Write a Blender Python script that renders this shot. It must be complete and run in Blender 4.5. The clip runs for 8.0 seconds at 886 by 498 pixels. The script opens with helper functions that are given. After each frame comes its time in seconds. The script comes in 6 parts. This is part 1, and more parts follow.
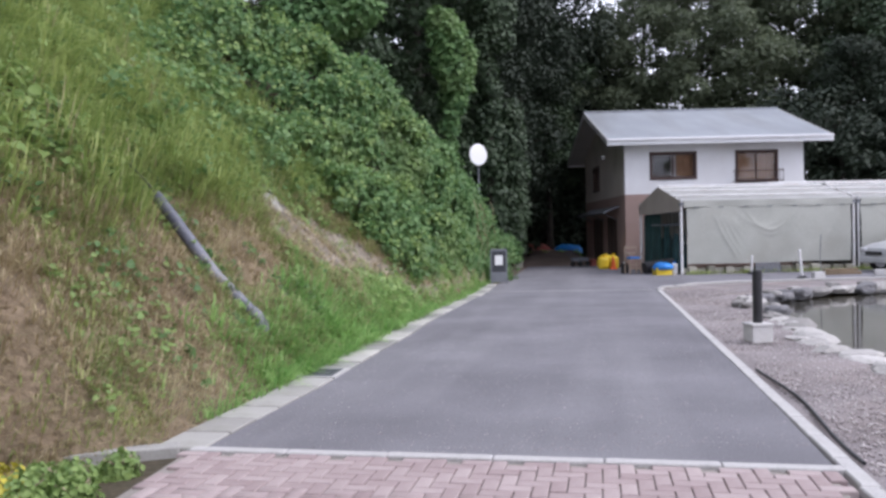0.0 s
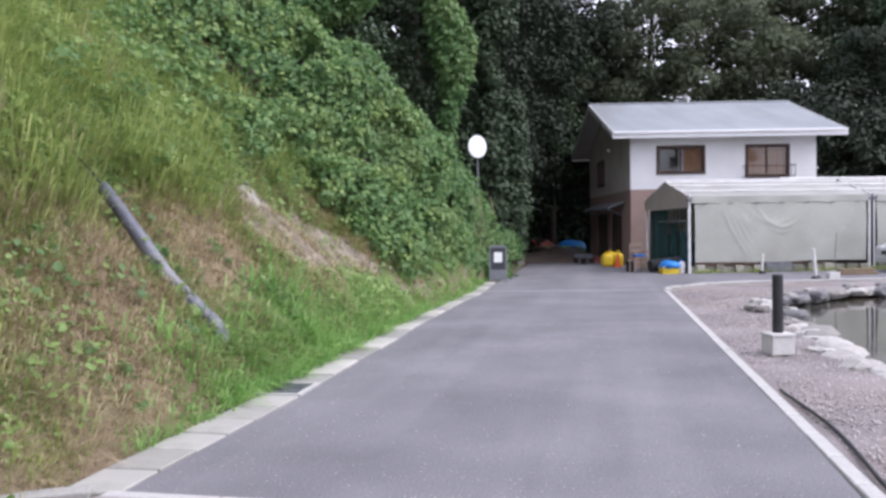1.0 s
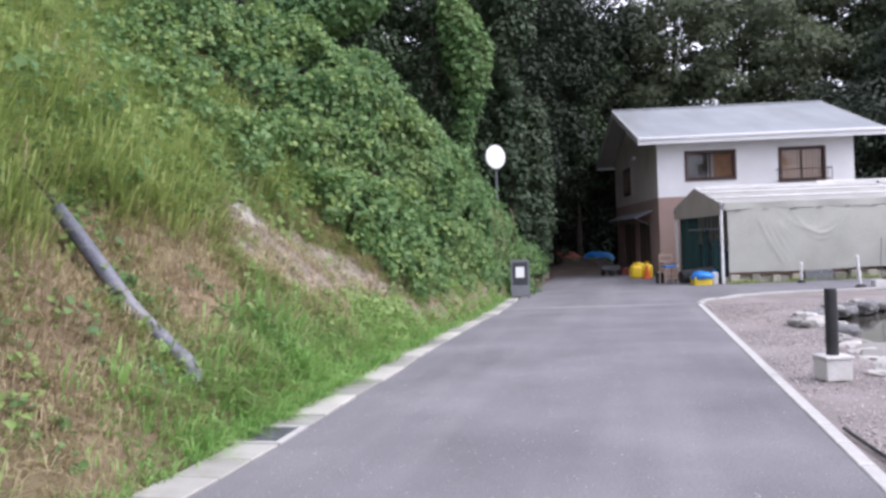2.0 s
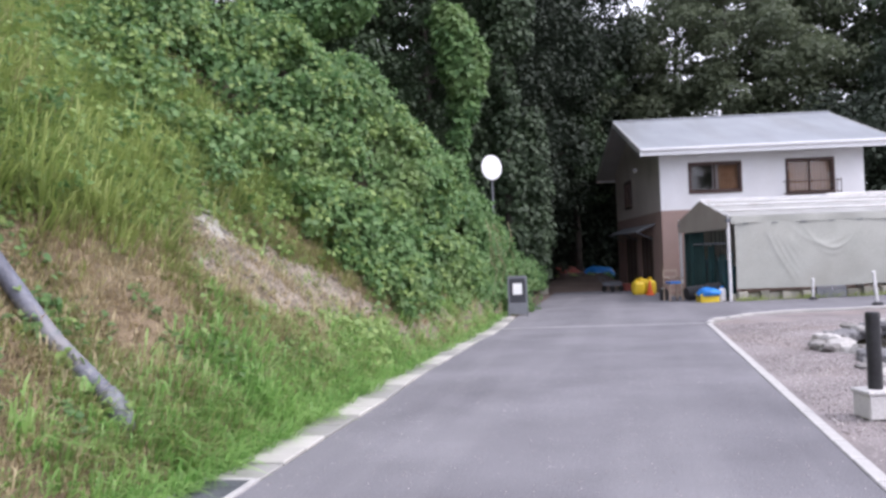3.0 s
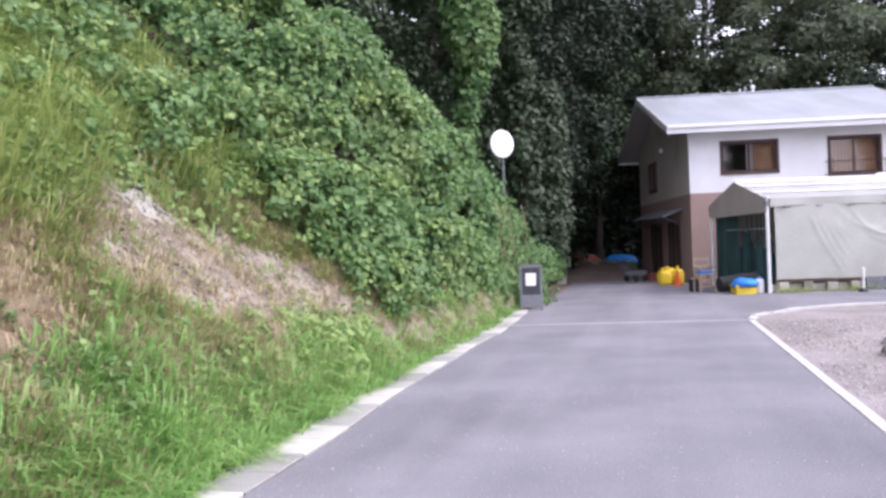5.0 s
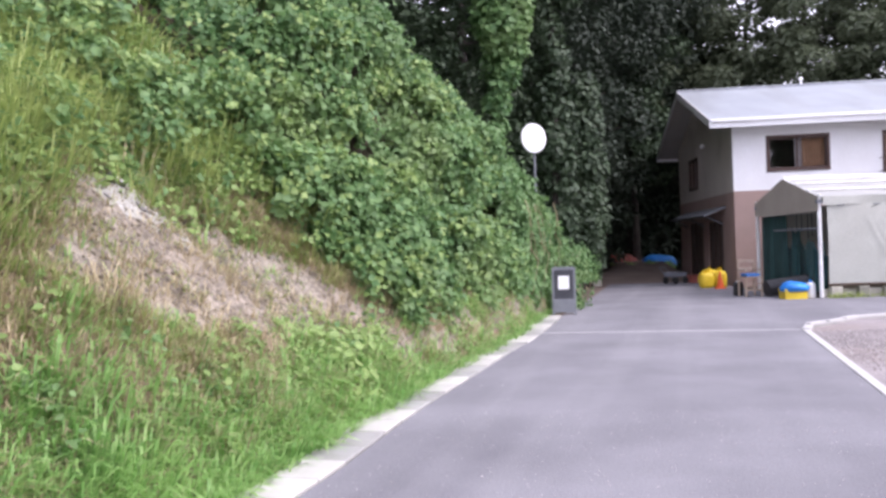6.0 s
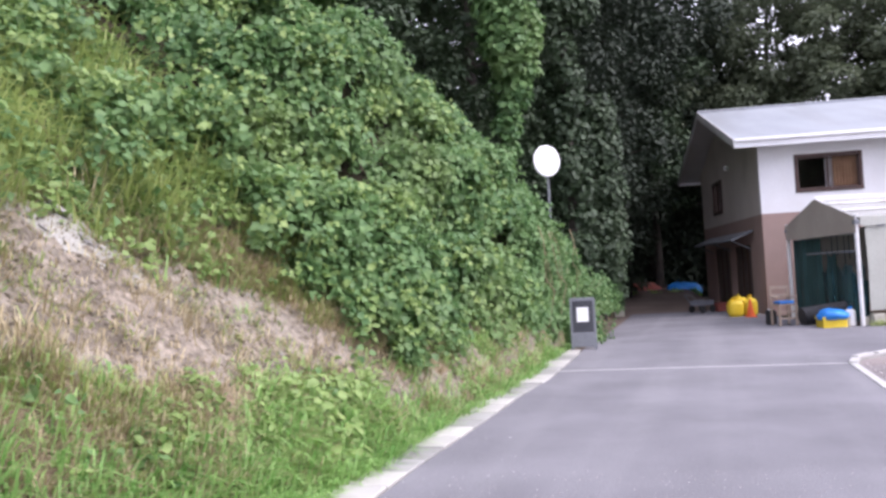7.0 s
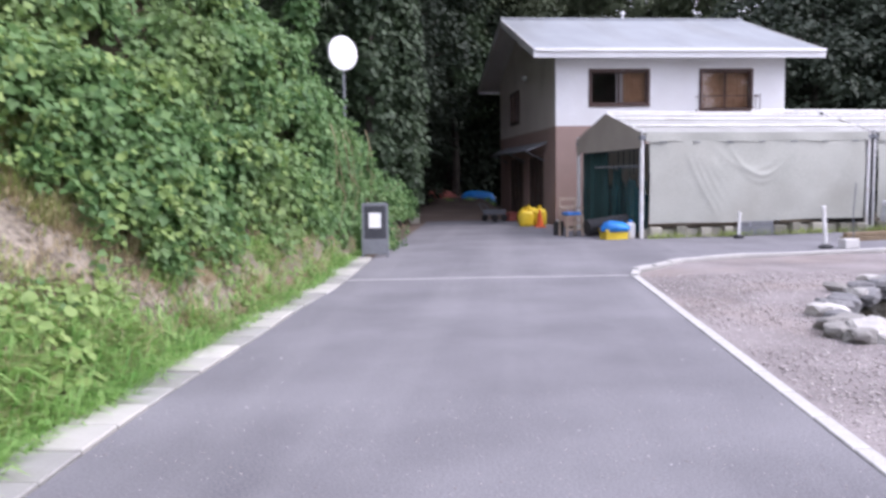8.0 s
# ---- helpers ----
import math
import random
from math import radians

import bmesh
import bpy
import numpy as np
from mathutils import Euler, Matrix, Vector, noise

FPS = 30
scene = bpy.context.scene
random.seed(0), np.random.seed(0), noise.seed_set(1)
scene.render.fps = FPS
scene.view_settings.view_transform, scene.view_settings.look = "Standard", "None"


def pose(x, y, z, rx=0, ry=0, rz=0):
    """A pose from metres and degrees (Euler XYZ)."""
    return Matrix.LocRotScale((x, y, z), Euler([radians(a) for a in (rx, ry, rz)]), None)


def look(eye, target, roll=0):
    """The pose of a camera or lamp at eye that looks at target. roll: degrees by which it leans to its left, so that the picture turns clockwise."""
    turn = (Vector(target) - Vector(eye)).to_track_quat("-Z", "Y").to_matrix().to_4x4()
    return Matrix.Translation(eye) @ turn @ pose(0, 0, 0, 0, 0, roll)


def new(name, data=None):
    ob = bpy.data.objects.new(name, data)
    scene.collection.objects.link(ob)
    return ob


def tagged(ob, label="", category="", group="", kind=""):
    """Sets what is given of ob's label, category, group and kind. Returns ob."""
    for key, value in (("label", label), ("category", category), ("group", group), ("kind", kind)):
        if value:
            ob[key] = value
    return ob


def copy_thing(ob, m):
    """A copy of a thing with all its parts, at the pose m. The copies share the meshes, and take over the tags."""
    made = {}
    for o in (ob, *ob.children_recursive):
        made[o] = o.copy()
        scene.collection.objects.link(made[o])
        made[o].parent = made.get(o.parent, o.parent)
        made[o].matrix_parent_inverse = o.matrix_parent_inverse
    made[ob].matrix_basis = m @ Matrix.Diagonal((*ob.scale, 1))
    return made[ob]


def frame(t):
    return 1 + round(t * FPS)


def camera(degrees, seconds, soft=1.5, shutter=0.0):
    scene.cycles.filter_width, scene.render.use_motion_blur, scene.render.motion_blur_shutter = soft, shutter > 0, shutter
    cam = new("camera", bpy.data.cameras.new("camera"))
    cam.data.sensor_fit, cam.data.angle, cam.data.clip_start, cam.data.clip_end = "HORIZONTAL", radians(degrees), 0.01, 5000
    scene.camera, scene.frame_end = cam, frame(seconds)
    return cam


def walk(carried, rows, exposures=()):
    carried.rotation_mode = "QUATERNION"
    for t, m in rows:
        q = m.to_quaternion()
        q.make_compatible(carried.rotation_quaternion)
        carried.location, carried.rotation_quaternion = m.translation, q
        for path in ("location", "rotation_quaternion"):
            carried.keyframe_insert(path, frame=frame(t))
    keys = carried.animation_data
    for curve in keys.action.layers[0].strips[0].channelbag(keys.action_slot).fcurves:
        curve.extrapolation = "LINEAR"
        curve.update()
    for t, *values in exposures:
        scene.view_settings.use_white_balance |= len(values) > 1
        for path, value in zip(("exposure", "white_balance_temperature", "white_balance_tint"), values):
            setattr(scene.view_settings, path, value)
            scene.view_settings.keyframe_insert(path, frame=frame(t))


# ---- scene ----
cam = camera(57.4, 8.0, soft=2.9, shutter=0.2)
PATH = [
    (0, (-0.843, 0.877, 1.556), (-0.857, 2.877, 1.52), -1.3),
    (0.5, (-0.708, 1.449, 1.64), (-0.762, 3.448, 1.585), -1.2),
    (1, (-0.626, 1.961, 1.602), (-0.651, 3.96, 1.551), -0.9),
    (1.5, (-0.508, 2.523, 1.577), (-0.564, 4.521, 1.632), -1.3),
    (1.7, (-0.456, 2.731, 1.597), (-0.531, 4.73, 1.581), -2.0),
    (2.8, (-0.297, 3.99, 1.66), (-0.412, 5.986, 1.662), -2.1),
    (3, (-0.29, 4.23, 1.648), (-0.378, 6.228, 1.668), -2.3),
    (3.5, (-0.298, 4.825, 1.666), (-0.414, 6.821, 1.699), -2.7),
    (4, (-0.205, 5.36, 1.662), (-0.343, 7.351, 1.79), -4.3),
    (4.5, (-0.146, 5.862, 1.566), (-0.215, 7.853, 1.739), -2.0),
    (4.7, (-0.09, 6.112, 1.584), (-0.196, 8.108, 1.642), -2.4),
    (5.8, (0.012, 7.42, 1.641), (-0.177, 9.41, 1.591), -1.7),
    (6, (0.053, 7.595, 1.657), (-0.169, 9.582, 1.647), -2.1),
    (6.5, (0.161, 8.167, 1.651), (-0.1, 10.148, 1.728), -2.7),
    (7, (0.178, 8.787, 1.65), (-0.092, 10.768, 1.72), -3.2),
    (7.5, (0.286, 9.26, 1.62), (0.208, 11.259, 1.632), -2.9),
    (8, (0.324, 9.842, 1.598), (0.536, 11.822, 1.415), -0.9),
]

def rows_of(path):
    return [(t, look(eye, target, roll)) for t, eye, target, roll in path]


walk(cam, rows_of(PATH), exposures=[(0.0, 0.22, 6000, 17), (1.0, 0.44, 6050, 18), (3.5, 0.62, 6100, 20), (4.5, 0.86, 6060, 23), (6.5, 0.9, 6120, 24), (8.0, 0.72, 6000, 22)])

# ---------------------------------------------------------------- light
world = bpy.data.worlds.new("overcast_sky")
scene.world = world
world.use_nodes = True
wn = world.node_tree.nodes
sky = wn.new("ShaderNodeTexSky")
sky.sky_type = "NISHITA"
sky.sun_disc = False
sky.sun_elevation = radians(48)
sky.sun_rotation = radians(107)
sky.air_density, sky.dust_density, sky.ozone_density = 1.0, 6.0, 1.0
veil = wn.new("ShaderNodeMixRGB")           # high cloud: the blue is mostly washed out
veil.inputs[0].default_value = 0.7
veil.inputs[2].default_value = (13.5, 13.7, 14.6, 1)
world.node_tree.links.new(sky.outputs[0], veil.inputs[1])
world.node_tree.links.new(veil.outputs[0], wn["Background"].inputs[0])
wn["Background"].inputs[1].default_value = 0.12
sun = new("sun", bpy.data.lights.new("sun", "SUN"))
sun.data.energy, sun.data.angle, sun.data.color = 1.4, radians(28), (1.0, 0.97, 0.93)
sun.matrix_world = look((23, -7, 22), (0, 0, 0))

# ---------------------------------------------------------------- materials
def mat(name, a, b, rough=0.8, scale=3.0, fine=40.0, bump=0.3, bump_scale=None, metal=0.0, island=0.0, obj_var=0.0,
        translucent=0.0, see_through=0.0, grain=0.45, spread=0.15, stain=None, stain_scale=0.6, stain_turn=0.0, stain_amount=0.5, spec=0.5, dist=0.02):
    m = bpy.data.materials.new(name)
    m.use_nodes = True
    nt, n, L = m.node_tree, m.node_tree.nodes, m.node_tree.links
    bsdf, out = n["Principled BSDF"], n["Material Output"]
    bsdf.inputs["Roughness"].default_value = rough
    bsdf.inputs["Metallic"].default_value = metal
    bsdf.inputs["Specular IOR Level"].default_value = spec
    co = n.new("ShaderNodeTexCoord")
    big = n.new("ShaderNodeTexNoise"); big.inputs["Scale"].default_value = scale; big.inputs["Detail"].default_value = 5
    small = n.new("ShaderNodeTexNoise"); small.inputs["Scale"].default_value = fine; small.inputs["Detail"].default_value = 4
    for x in (big, small):
        L.new(co.outputs["Object"], x.inputs["Vector"])
    mixf = n.new("ShaderNodeMath"); mixf.operation = "ADD"
    half = n.new("ShaderNodeMath"); half.operation = "MULTIPLY"; half.inputs[1].default_value = grain
    L.new(small.outputs["Fac"], half.inputs[0]); L.new(half.outputs[0], mixf.inputs[0])
    h2 = n.new("ShaderNodeMath"); h2.operation = "MULTIPLY"; h2.inputs[1].default_value = 1 - grain
    L.new(big.outputs["Fac"], h2.inputs[0]); L.new(h2.outputs[0], mixf.inputs[1])
    val = mixf.outputs[0]
    for amount, node, sock in ((island, "ShaderNodeNewGeometry", "Random Per Island"), (obj_var, "ShaderNodeObjectInfo", "Random")):
        if amount:
            src = n.new(node)
            mr = n.new("ShaderNodeMapRange")
            mr.inputs["To Min"].default_value, mr.inputs["To Max"].default_value = -amount, amount
            L.new(src.outputs[sock], mr.inputs["Value"])
            ad = n.new("ShaderNodeMath"); ad.operation = "ADD"
            L.new(val, ad.inputs[0]); L.new(mr.outputs[0], ad.inputs[1]); val = ad.outputs[0]
    ramp = n.new("ShaderNodeValToRGB")
    ramp.color_ramp.elements[0].position, ramp.color_ramp.elements[1].position = 0.5 - spread, 0.5 + spread
    ramp.color_ramp.elements[0].color, ramp.color_ramp.elements[1].color = (*a, 1), (*b, 1)
    L.new(val, ramp.inputs[0])
    col = ramp.outputs[0]
    if stain:
        sn = n.new("ShaderNodeTexNoise"); sn.inputs["Scale"].default_value = 1.0; sn.inputs["Detail"].default_value = 7
        stretch = n.new("ShaderNodeMapping")      # stains may run along one way
        stretch.inputs["Scale"].default_value = stain_scale if isinstance(stain_scale, tuple) else (stain_scale,) * 3
        spin = n.new("ShaderNodeVectorRotate"); spin.rotation_type = "Z_AXIS"; spin.inputs["Angle"].default_value = radians(stain_turn)
        L.new(co.outputs["Object"], spin.inputs["Vector"]); L.new(spin.outputs[0], stretch.inputs["Vector"]); L.new(stretch.outputs[0], sn.inputs["Vector"])
        sr = n.new("ShaderNodeMapRange"); sr.inputs["From Min"].default_value, sr.inputs["From Max"].default_value = 0.5, 0.72
        sr.inputs["To Max"].default_value = stain_amount
        L.new(sn.outputs["Fac"], sr.inputs["Value"])
        mx = n.new("ShaderNodeMixRGB"); mx.inputs[2].default_value = (*stain, 1)
        L.new(sr.outputs[0], mx.inputs[0]); L.new(col, mx.inputs[1]); col = mx.outputs[0]
    L.new(col, bsdf.inputs["Base Color"])
    if bump:
        bn = n.new("ShaderNodeTexNoise"); bn.inputs["Scale"].default_value = bump_scale or fine; bn.inputs["Detail"].default_value = 6
        L.new(co.outputs["Object"], bn.inputs["Vector"])
        bp = n.new("ShaderNodeBump"); bp.inputs["Strength"].default_value = bump; bp.inputs["Distance"].default_value = dist
        L.new(bn.outputs["Fac"], bp.inputs["Height"]); L.new(bp.outputs[0], bsdf.inputs["Normal"])
    if translucent:
        tr = n.new("ShaderNodeBsdfTranslucent"); L.new(col, tr.inputs["Color"])
        mixs = n.new("ShaderNodeMixShader"); mixs.inputs[0].default_value = translucent
        L.new(bsdf.outputs[0], mixs.inputs[1]); L.new(tr.outputs[0], mixs.inputs[2]); L.new(mixs.outputs[0], out.inputs[0])
    if see_through:                              # an open weave
        tp = n.new("ShaderNodeBsdfTransparent")
        mixt = n.new("ShaderNodeMixShader"); mixt.inputs[0].default_value = see_through
        L.new(bsdf.outputs[0], mixt.inputs[1]); L.new(tp.outputs[0], mixt.inputs[2]); L.new(mixt.outputs[0], out.inputs[0])
    return m


def glass_mat(name, tint=(1, 1, 1), rough=0.02):
    m = bpy.data.materials.new(name)
    m.use_nodes = True
    b = m.node_tree.nodes["Principled BSDF"]
    b.inputs["Base Color"].default_value = (*tint, 1)
    b.inputs["Transmission Weight"].default_value = 1.0
    b.inputs["Roughness"].default_value = rough
    b.inputs["IOR"].default_value = 1.45
    return m


M = dict(
    asphalt=mat("asphalt", (0.1, 0.098, 0.11), (0.252, 0.247, 0.265), 0.9, 0.6, 75, 0.35, 170, stain=(0.30, 0.295, 0.305), stain_scale=(1.3, 0.07, 1.0), stain_turn=11.0, stain_amount=0.28, spec=0.25, dist=0.006, spread=0.17, grain=0.62),
    seam=mat("pale_seam", (0.36, 0.35, 0.36), (0.48, 0.47, 0.47), 0.9, 2, 60, 0.2),
    concrete=mat("concrete", (0.25, 0.245, 0.235), (0.42, 0.41, 0.39), 0.9, 1.5, 60, 0.3, 90, stain=(0.24, 0.23, 0.2), stain_scale=1.6, obj_var=0.0, dist=0.008),
    white_block=mat("white_concrete_block", (0.48, 0.47, 0.46), (0.66, 0.65, 0.64), 0.85, 2, 40, 0.3, stain=(0.4, 0.39, 0.36), stain_scale=3.0),
    slab=mat("gutter_slab_concrete", (0.27, 0.26, 0.245), (0.43, 0.42, 0.395), 0.9, 1.2, 60, 0.3, 90, obj_var=0.2, spread=0.22, stain=(0.2, 0.2, 0.16), stain_scale=2.5, dist=0.008),
    slab_pale=mat("pale_gutter_slab", (0.36, 0.35, 0.325), (0.5, 0.485, 0.455), 0.9, 1.6, 60, 0.3, 90, obj_var=0.15, spread=0.22, stain=(0.3, 0.29, 0.25), stain_scale=3.0, dist=0.008),
    slab_grey=mat("weathered_gutter_slab", (0.23, 0.225, 0.215), (0.36, 0.355, 0.34), 0.9, 1.2, 60, 0.35, 90, obj_var=0.15, spread=0.22, stain=(0.17, 0.17, 0.13), stain_scale=2.5, dist=0.008),
    white_line=mat("weathered_white_concrete", (0.36, 0.35, 0.345), (0.54, 0.53, 0.52), 0.85, 2, 50, 0.25, stain=(0.27, 0.26, 0.245), stain_scale=2.5),
    brick=mat("paving_brick", (0.25, 0.185, 0.185), (0.47, 0.40, 0.39), 0.9, 2.5, 70, 0.3, obj_var=0.12, island=0.1, spread=0.28, dist=0.006),
    joint=mat("sandy_joint", (0.22, 0.2, 0.18), (0.3, 0.27, 0.25), 0.95, 4, 80, 0.3),
    gravel=mat("pinkish_gravel", (0.14, 0.123, 0.124), (0.32, 0.286, 0.286), 0.95, 0.7, 38, 0.7, 34, stain=(0.3, 0.23, 0.19), stain_scale=0.45, dist=0.03),
    pebble=mat("pebble", (0.27, 0.235, 0.235), (0.54, 0.5, 0.49), 0.9, 3, 30, 0.2, island=0.35, spread=0.3),
    soil=mat("slope_soil", (0.135, 0.1, 0.062), (0.28, 0.215, 0.145), 0.95, 1.3, 22, 0.9, 14, stain=(0.10, 0.11, 0.035), stain_scale=0.9, dist=0.05),
    bare=mat("bare_crumbling_soil", (0.105, 0.087, 0.064), (0.34, 0.29, 0.232), 0.95, 2.6, 13, 1.0, 11, grain=0.6, spread=0.12, stain=(0.43, 0.395, 0.335), stain_scale=1.6, dist=0.08),
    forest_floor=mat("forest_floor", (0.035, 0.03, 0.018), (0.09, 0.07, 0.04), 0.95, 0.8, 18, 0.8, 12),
    chalk=mat("pale_chalky_soil", (0.24, 0.23, 0.2), (0.45, 0.44, 0.405), 0.95, 1.8, 14, 1.0, 10, stain=(0.2, 0.19, 0.13), stain_scale=1.8, dist=0.05),
    track=mat("damp_brown_track", (0.085, 0.062, 0.048), (0.17, 0.126, 0.1), 0.95, 0.8, 18, 0.6, 12),
    dark_rock=mat("dark_grey_rock", (0.1, 0.1, 0.11), (0.26, 0.255, 0.26), 0.85, 2.0, 14, 0.5, obj_var=0.1, spread=0.25),
    rock=mat("pale_rock", (0.25, 0.24, 0.23), (0.55, 0.53, 0.51), 0.9, 2.2, 25, 0.6, 14, obj_var=0.25, stain=(0.2, 0.19, 0.16), stain_scale=2.4),
    kudzu=mat("kudzu_leaf", (0.085, 0.185, 0.068), (0.205, 0.335, 0.125), 0.5, 0.45, 4, 0.0, island=0.12, grain=0.55, spread=0.2, translucent=0.38, spec=0.35, stain=(0.23, 0.29, 0.1), stain_scale=0.55, stain_amount=0.6),
    kudzu_light=mat("young_leaf", (0.155, 0.26, 0.075), (0.33, 0.44, 0.145), 0.5, 0.6, 6, 0.0, island=0.16, spread=0.3, translucent=0.35, spec=0.4),
    grass=mat("green_grass", (0.17, 0.36, 0.085), (0.45, 0.66, 0.24), 0.5, 0.8, 6, 0.0, island=0.25, spread=0.3, translucent=0.5),
    tall_grass=mat("yellow_green_grass", (0.2, 0.3, 0.075), (0.5, 0.57, 0.21), 0.6, 0.8, 6, 0.0, island=0.25, spread=0.3, translucent=0.4),
    dry_grass=mat("dry_grass", (0.28, 0.22, 0.125), (0.6, 0.52, 0.33), 0.8, 0.9, 6, 0.0, island=0.3, spread=0.32, translucent=0.3),
    yellow_leaf=mat("yellow_shrub_leaf", (0.3, 0.3, 0.03), (0.6, 0.52, 0.06), 0.5, 2, 8, 0.0, island=0.25, spread=0.3, translucent=0.3),
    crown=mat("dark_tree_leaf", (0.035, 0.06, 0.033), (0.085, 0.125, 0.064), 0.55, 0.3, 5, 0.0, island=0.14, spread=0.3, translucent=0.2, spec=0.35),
    crown_olive=mat("olive_tree_leaf", (0.085, 0.108, 0.068), (0.18, 0.215, 0.128), 0.55, 0.3, 5, 0.0, island=0.1, spread=0.3, translucent=0.45, spec=0.35),
    # dark conifer needles, deepened further so the colour carries deep shade
    cedar=mat("cedar_needle_deep_shade", (0.016, 0.027, 0.017), (0.044, 0.061, 0.037), 0.6, 0.3, 5, 0.0, island=0.14, spread=0.3, translucent=0.1, spec=0.3),
    bark=mat("tree_bark", (0.02, 0.016, 0.013), (0.06, 0.05, 0.042), 0.9, 2, 14, 0.8, 9),
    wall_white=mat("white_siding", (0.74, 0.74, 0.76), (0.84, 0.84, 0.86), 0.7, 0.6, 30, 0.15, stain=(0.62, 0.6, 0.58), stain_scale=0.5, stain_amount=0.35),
    # side siding: beige tint, set below the front's white to carry shade
    side_wall_shaded=mat("beige_siding_shaded", (0.52, 0.47, 0.43), (0.62, 0.57, 0.52), 0.75, 0.7, 30, 0.15, stain=(0.33, 0.29, 0.26), stain_scale=0.6),
    wall_brown=mat("pinkish_brown_render", (0.30, 0.205, 0.18), (0.40, 0.29, 0.255), 0.85, 0.8, 40, 0.3, stain=(0.22, 0.16, 0.14), stain_scale=0.8),
    roof=mat("pale_grey_sheet_roof", (0.215, 0.235, 0.26), (0.29, 0.31, 0.335), 0.55, 0.5, 20, 0.12, metal=0.0, stain=(0.2, 0.21, 0.215), stain_scale=(0.9, 0.2, 0.2), stain_amount=0.7),
    fascia=mat("white_fascia_paint", (0.78, 0.78, 0.8), (0.86, 0.86, 0.88), 0.6, 1, 20, 0.08),
    soffit=mat("grey_soffit", (0.4, 0.39, 0.38), (0.5, 0.49, 0.48), 0.8, 1, 20, 0.1),
    sash=mat("brown_aluminium", (0.05, 0.03, 0.025), (0.09, 0.05, 0.04), 0.45, 3, 40, 0.05, metal=0.3),
    curtain=mat("brown_curtain", (0.30, 0.17, 0.10), (0.48, 0.29, 0.18), 0.9, 6, 40, 0.2, translucent=0.1),
    dark_room=mat("dim_interior", (0.05, 0.045, 0.04), (0.09, 0.08, 0.07), 0.9, 1, 10, 0.1),
    dark_door=mat("dark_brown_door", (0.05, 0.035, 0.028), (0.1, 0.075, 0.06), 0.7, 2, 30, 0.2),
    tarp=mat("grey_tarpaulin", (0.4, 0.41, 0.37), (0.51, 0.52, 0.475), 0.55, 0.7, 25, 0.1, stain=(0.34, 0.33, 0.29), stain_scale=0.6, stain_amount=0.5, translucent=0.12),
    tarp_roof=mat("dirty_roof_tarpaulin", (0.25, 0.25, 0.24), (0.38, 0.38, 0.365), 0.65, 0.8, 20, 0.15, stain=(0.2, 0.2, 0.18), stain_scale=0.9),
    tarp_end=mat("brownish_grey_tarpaulin", (0.31, 0.27, 0.23), (0.42, 0.375, 0.325), 0.7, 0.8, 20, 0.1),
    pipe=mat("white_steel_pipe", (0.68, 0.68, 0.68), (0.82, 0.82, 0.82), 0.4, 4, 30, 0.05, stain=(0.4, 0.3, 0.22), stain_scale=3, stain_amount=0.4),
    net=mat("dark_green_net", (0.01, 0.036, 0.036), (0.022, 0.066, 0.064), 0.8, 1.5, 40, 0.5, 60),
    thin_net=mat("thin_dark_net", (0.012, 0.06, 0.07), (0.03, 0.11, 0.125), 0.8, 1.5, 40, 0.3, 60, see_through=0.25),
    black=mat("black_plastic", (0.012, 0.012, 0.014), (0.03, 0.03, 0.034), 0.45, 3, 30, 0.1),
    block=mat("mossy_block", (0.19, 0.185, 0.15), (0.45, 0.43, 0.37), 0.9, 2, 30, 0.4, obj_var=0.25, spread=0.2, stain=(0.12, 0.14, 0.05), stain_scale=3),
    grey_steel=mat("grey_painted_steel", (0.13, 0.14, 0.16), (0.2, 0.21, 0.23), 0.5, 2, 30, 0.1),
    conduit=mat("weathered_grey_conduit", (0.075, 0.08, 0.11), (0.17, 0.18, 0.225), 0.5, 2.5, 30, 0.2, stain=(0.3, 0.28, 0.25), stain_scale=2),
    board=mat("dark_board", (0.02, 0.022, 0.03), (0.045, 0.045, 0.055), 0.4, 3, 30, 0.05),
    paper=mat("white_paper", (0.82, 0.82, 0.82), (0.88, 0.88, 0.88), 0.7, 4, 30, 0.0),
    yellow=mat("yellow_sheet", (0.62, 0.43, 0.015), (0.78, 0.58, 0.03), 0.5, 3, 20, 0.3, 8),
    orange=mat("orange_red_plastic", (0.62, 0.085, 0.015), (0.78, 0.14, 0.03), 0.5, 3, 20, 0.1),
    mast_red=mat("mast_red_paint", (0.5, 0.045, 0.035), (0.62, 0.07, 0.05), 0.6, 1, 10, 0.0),
    pale_curtain=mat("pale_curtain", (0.42, 0.4, 0.42), (0.56, 0.54, 0.55), 0.9, 6, 40, 0.2, translucent=0.1),
    red=mat("faded_red_sheet", (0.2, 0.05, 0.04), (0.32, 0.09, 0.07), 0.7, 3, 20, 0.3, 8),
    blue=mat("blue_tarpaulin", (0.012, 0.14, 0.48), (0.03, 0.26, 0.72), 0.45, 2.5, 20, 0.5, 7),
    wood=mat("weathered_wood", (0.32, 0.24, 0.18), (0.5, 0.4, 0.32), 0.8, 3, 40, 0.3),
    paint_silver=mat("silver_car_paint", (0.5, 0.51, 0.53), (0.58, 0.59, 0.61), 0.3, 2, 60, 0.0, metal=0.4),
    rubber=mat("tyre_rubber", (0.015, 0.015, 0.016), (0.03, 0.03, 0.03), 0.85, 4, 40, 0.2),
    lamp_glass=mat("lamp_lens", (0.6, 0.6, 0.62), (0.72, 0.72, 0.74), 0.15, 4, 30, 0.0),
    glass=glass_mat("window_glass"),
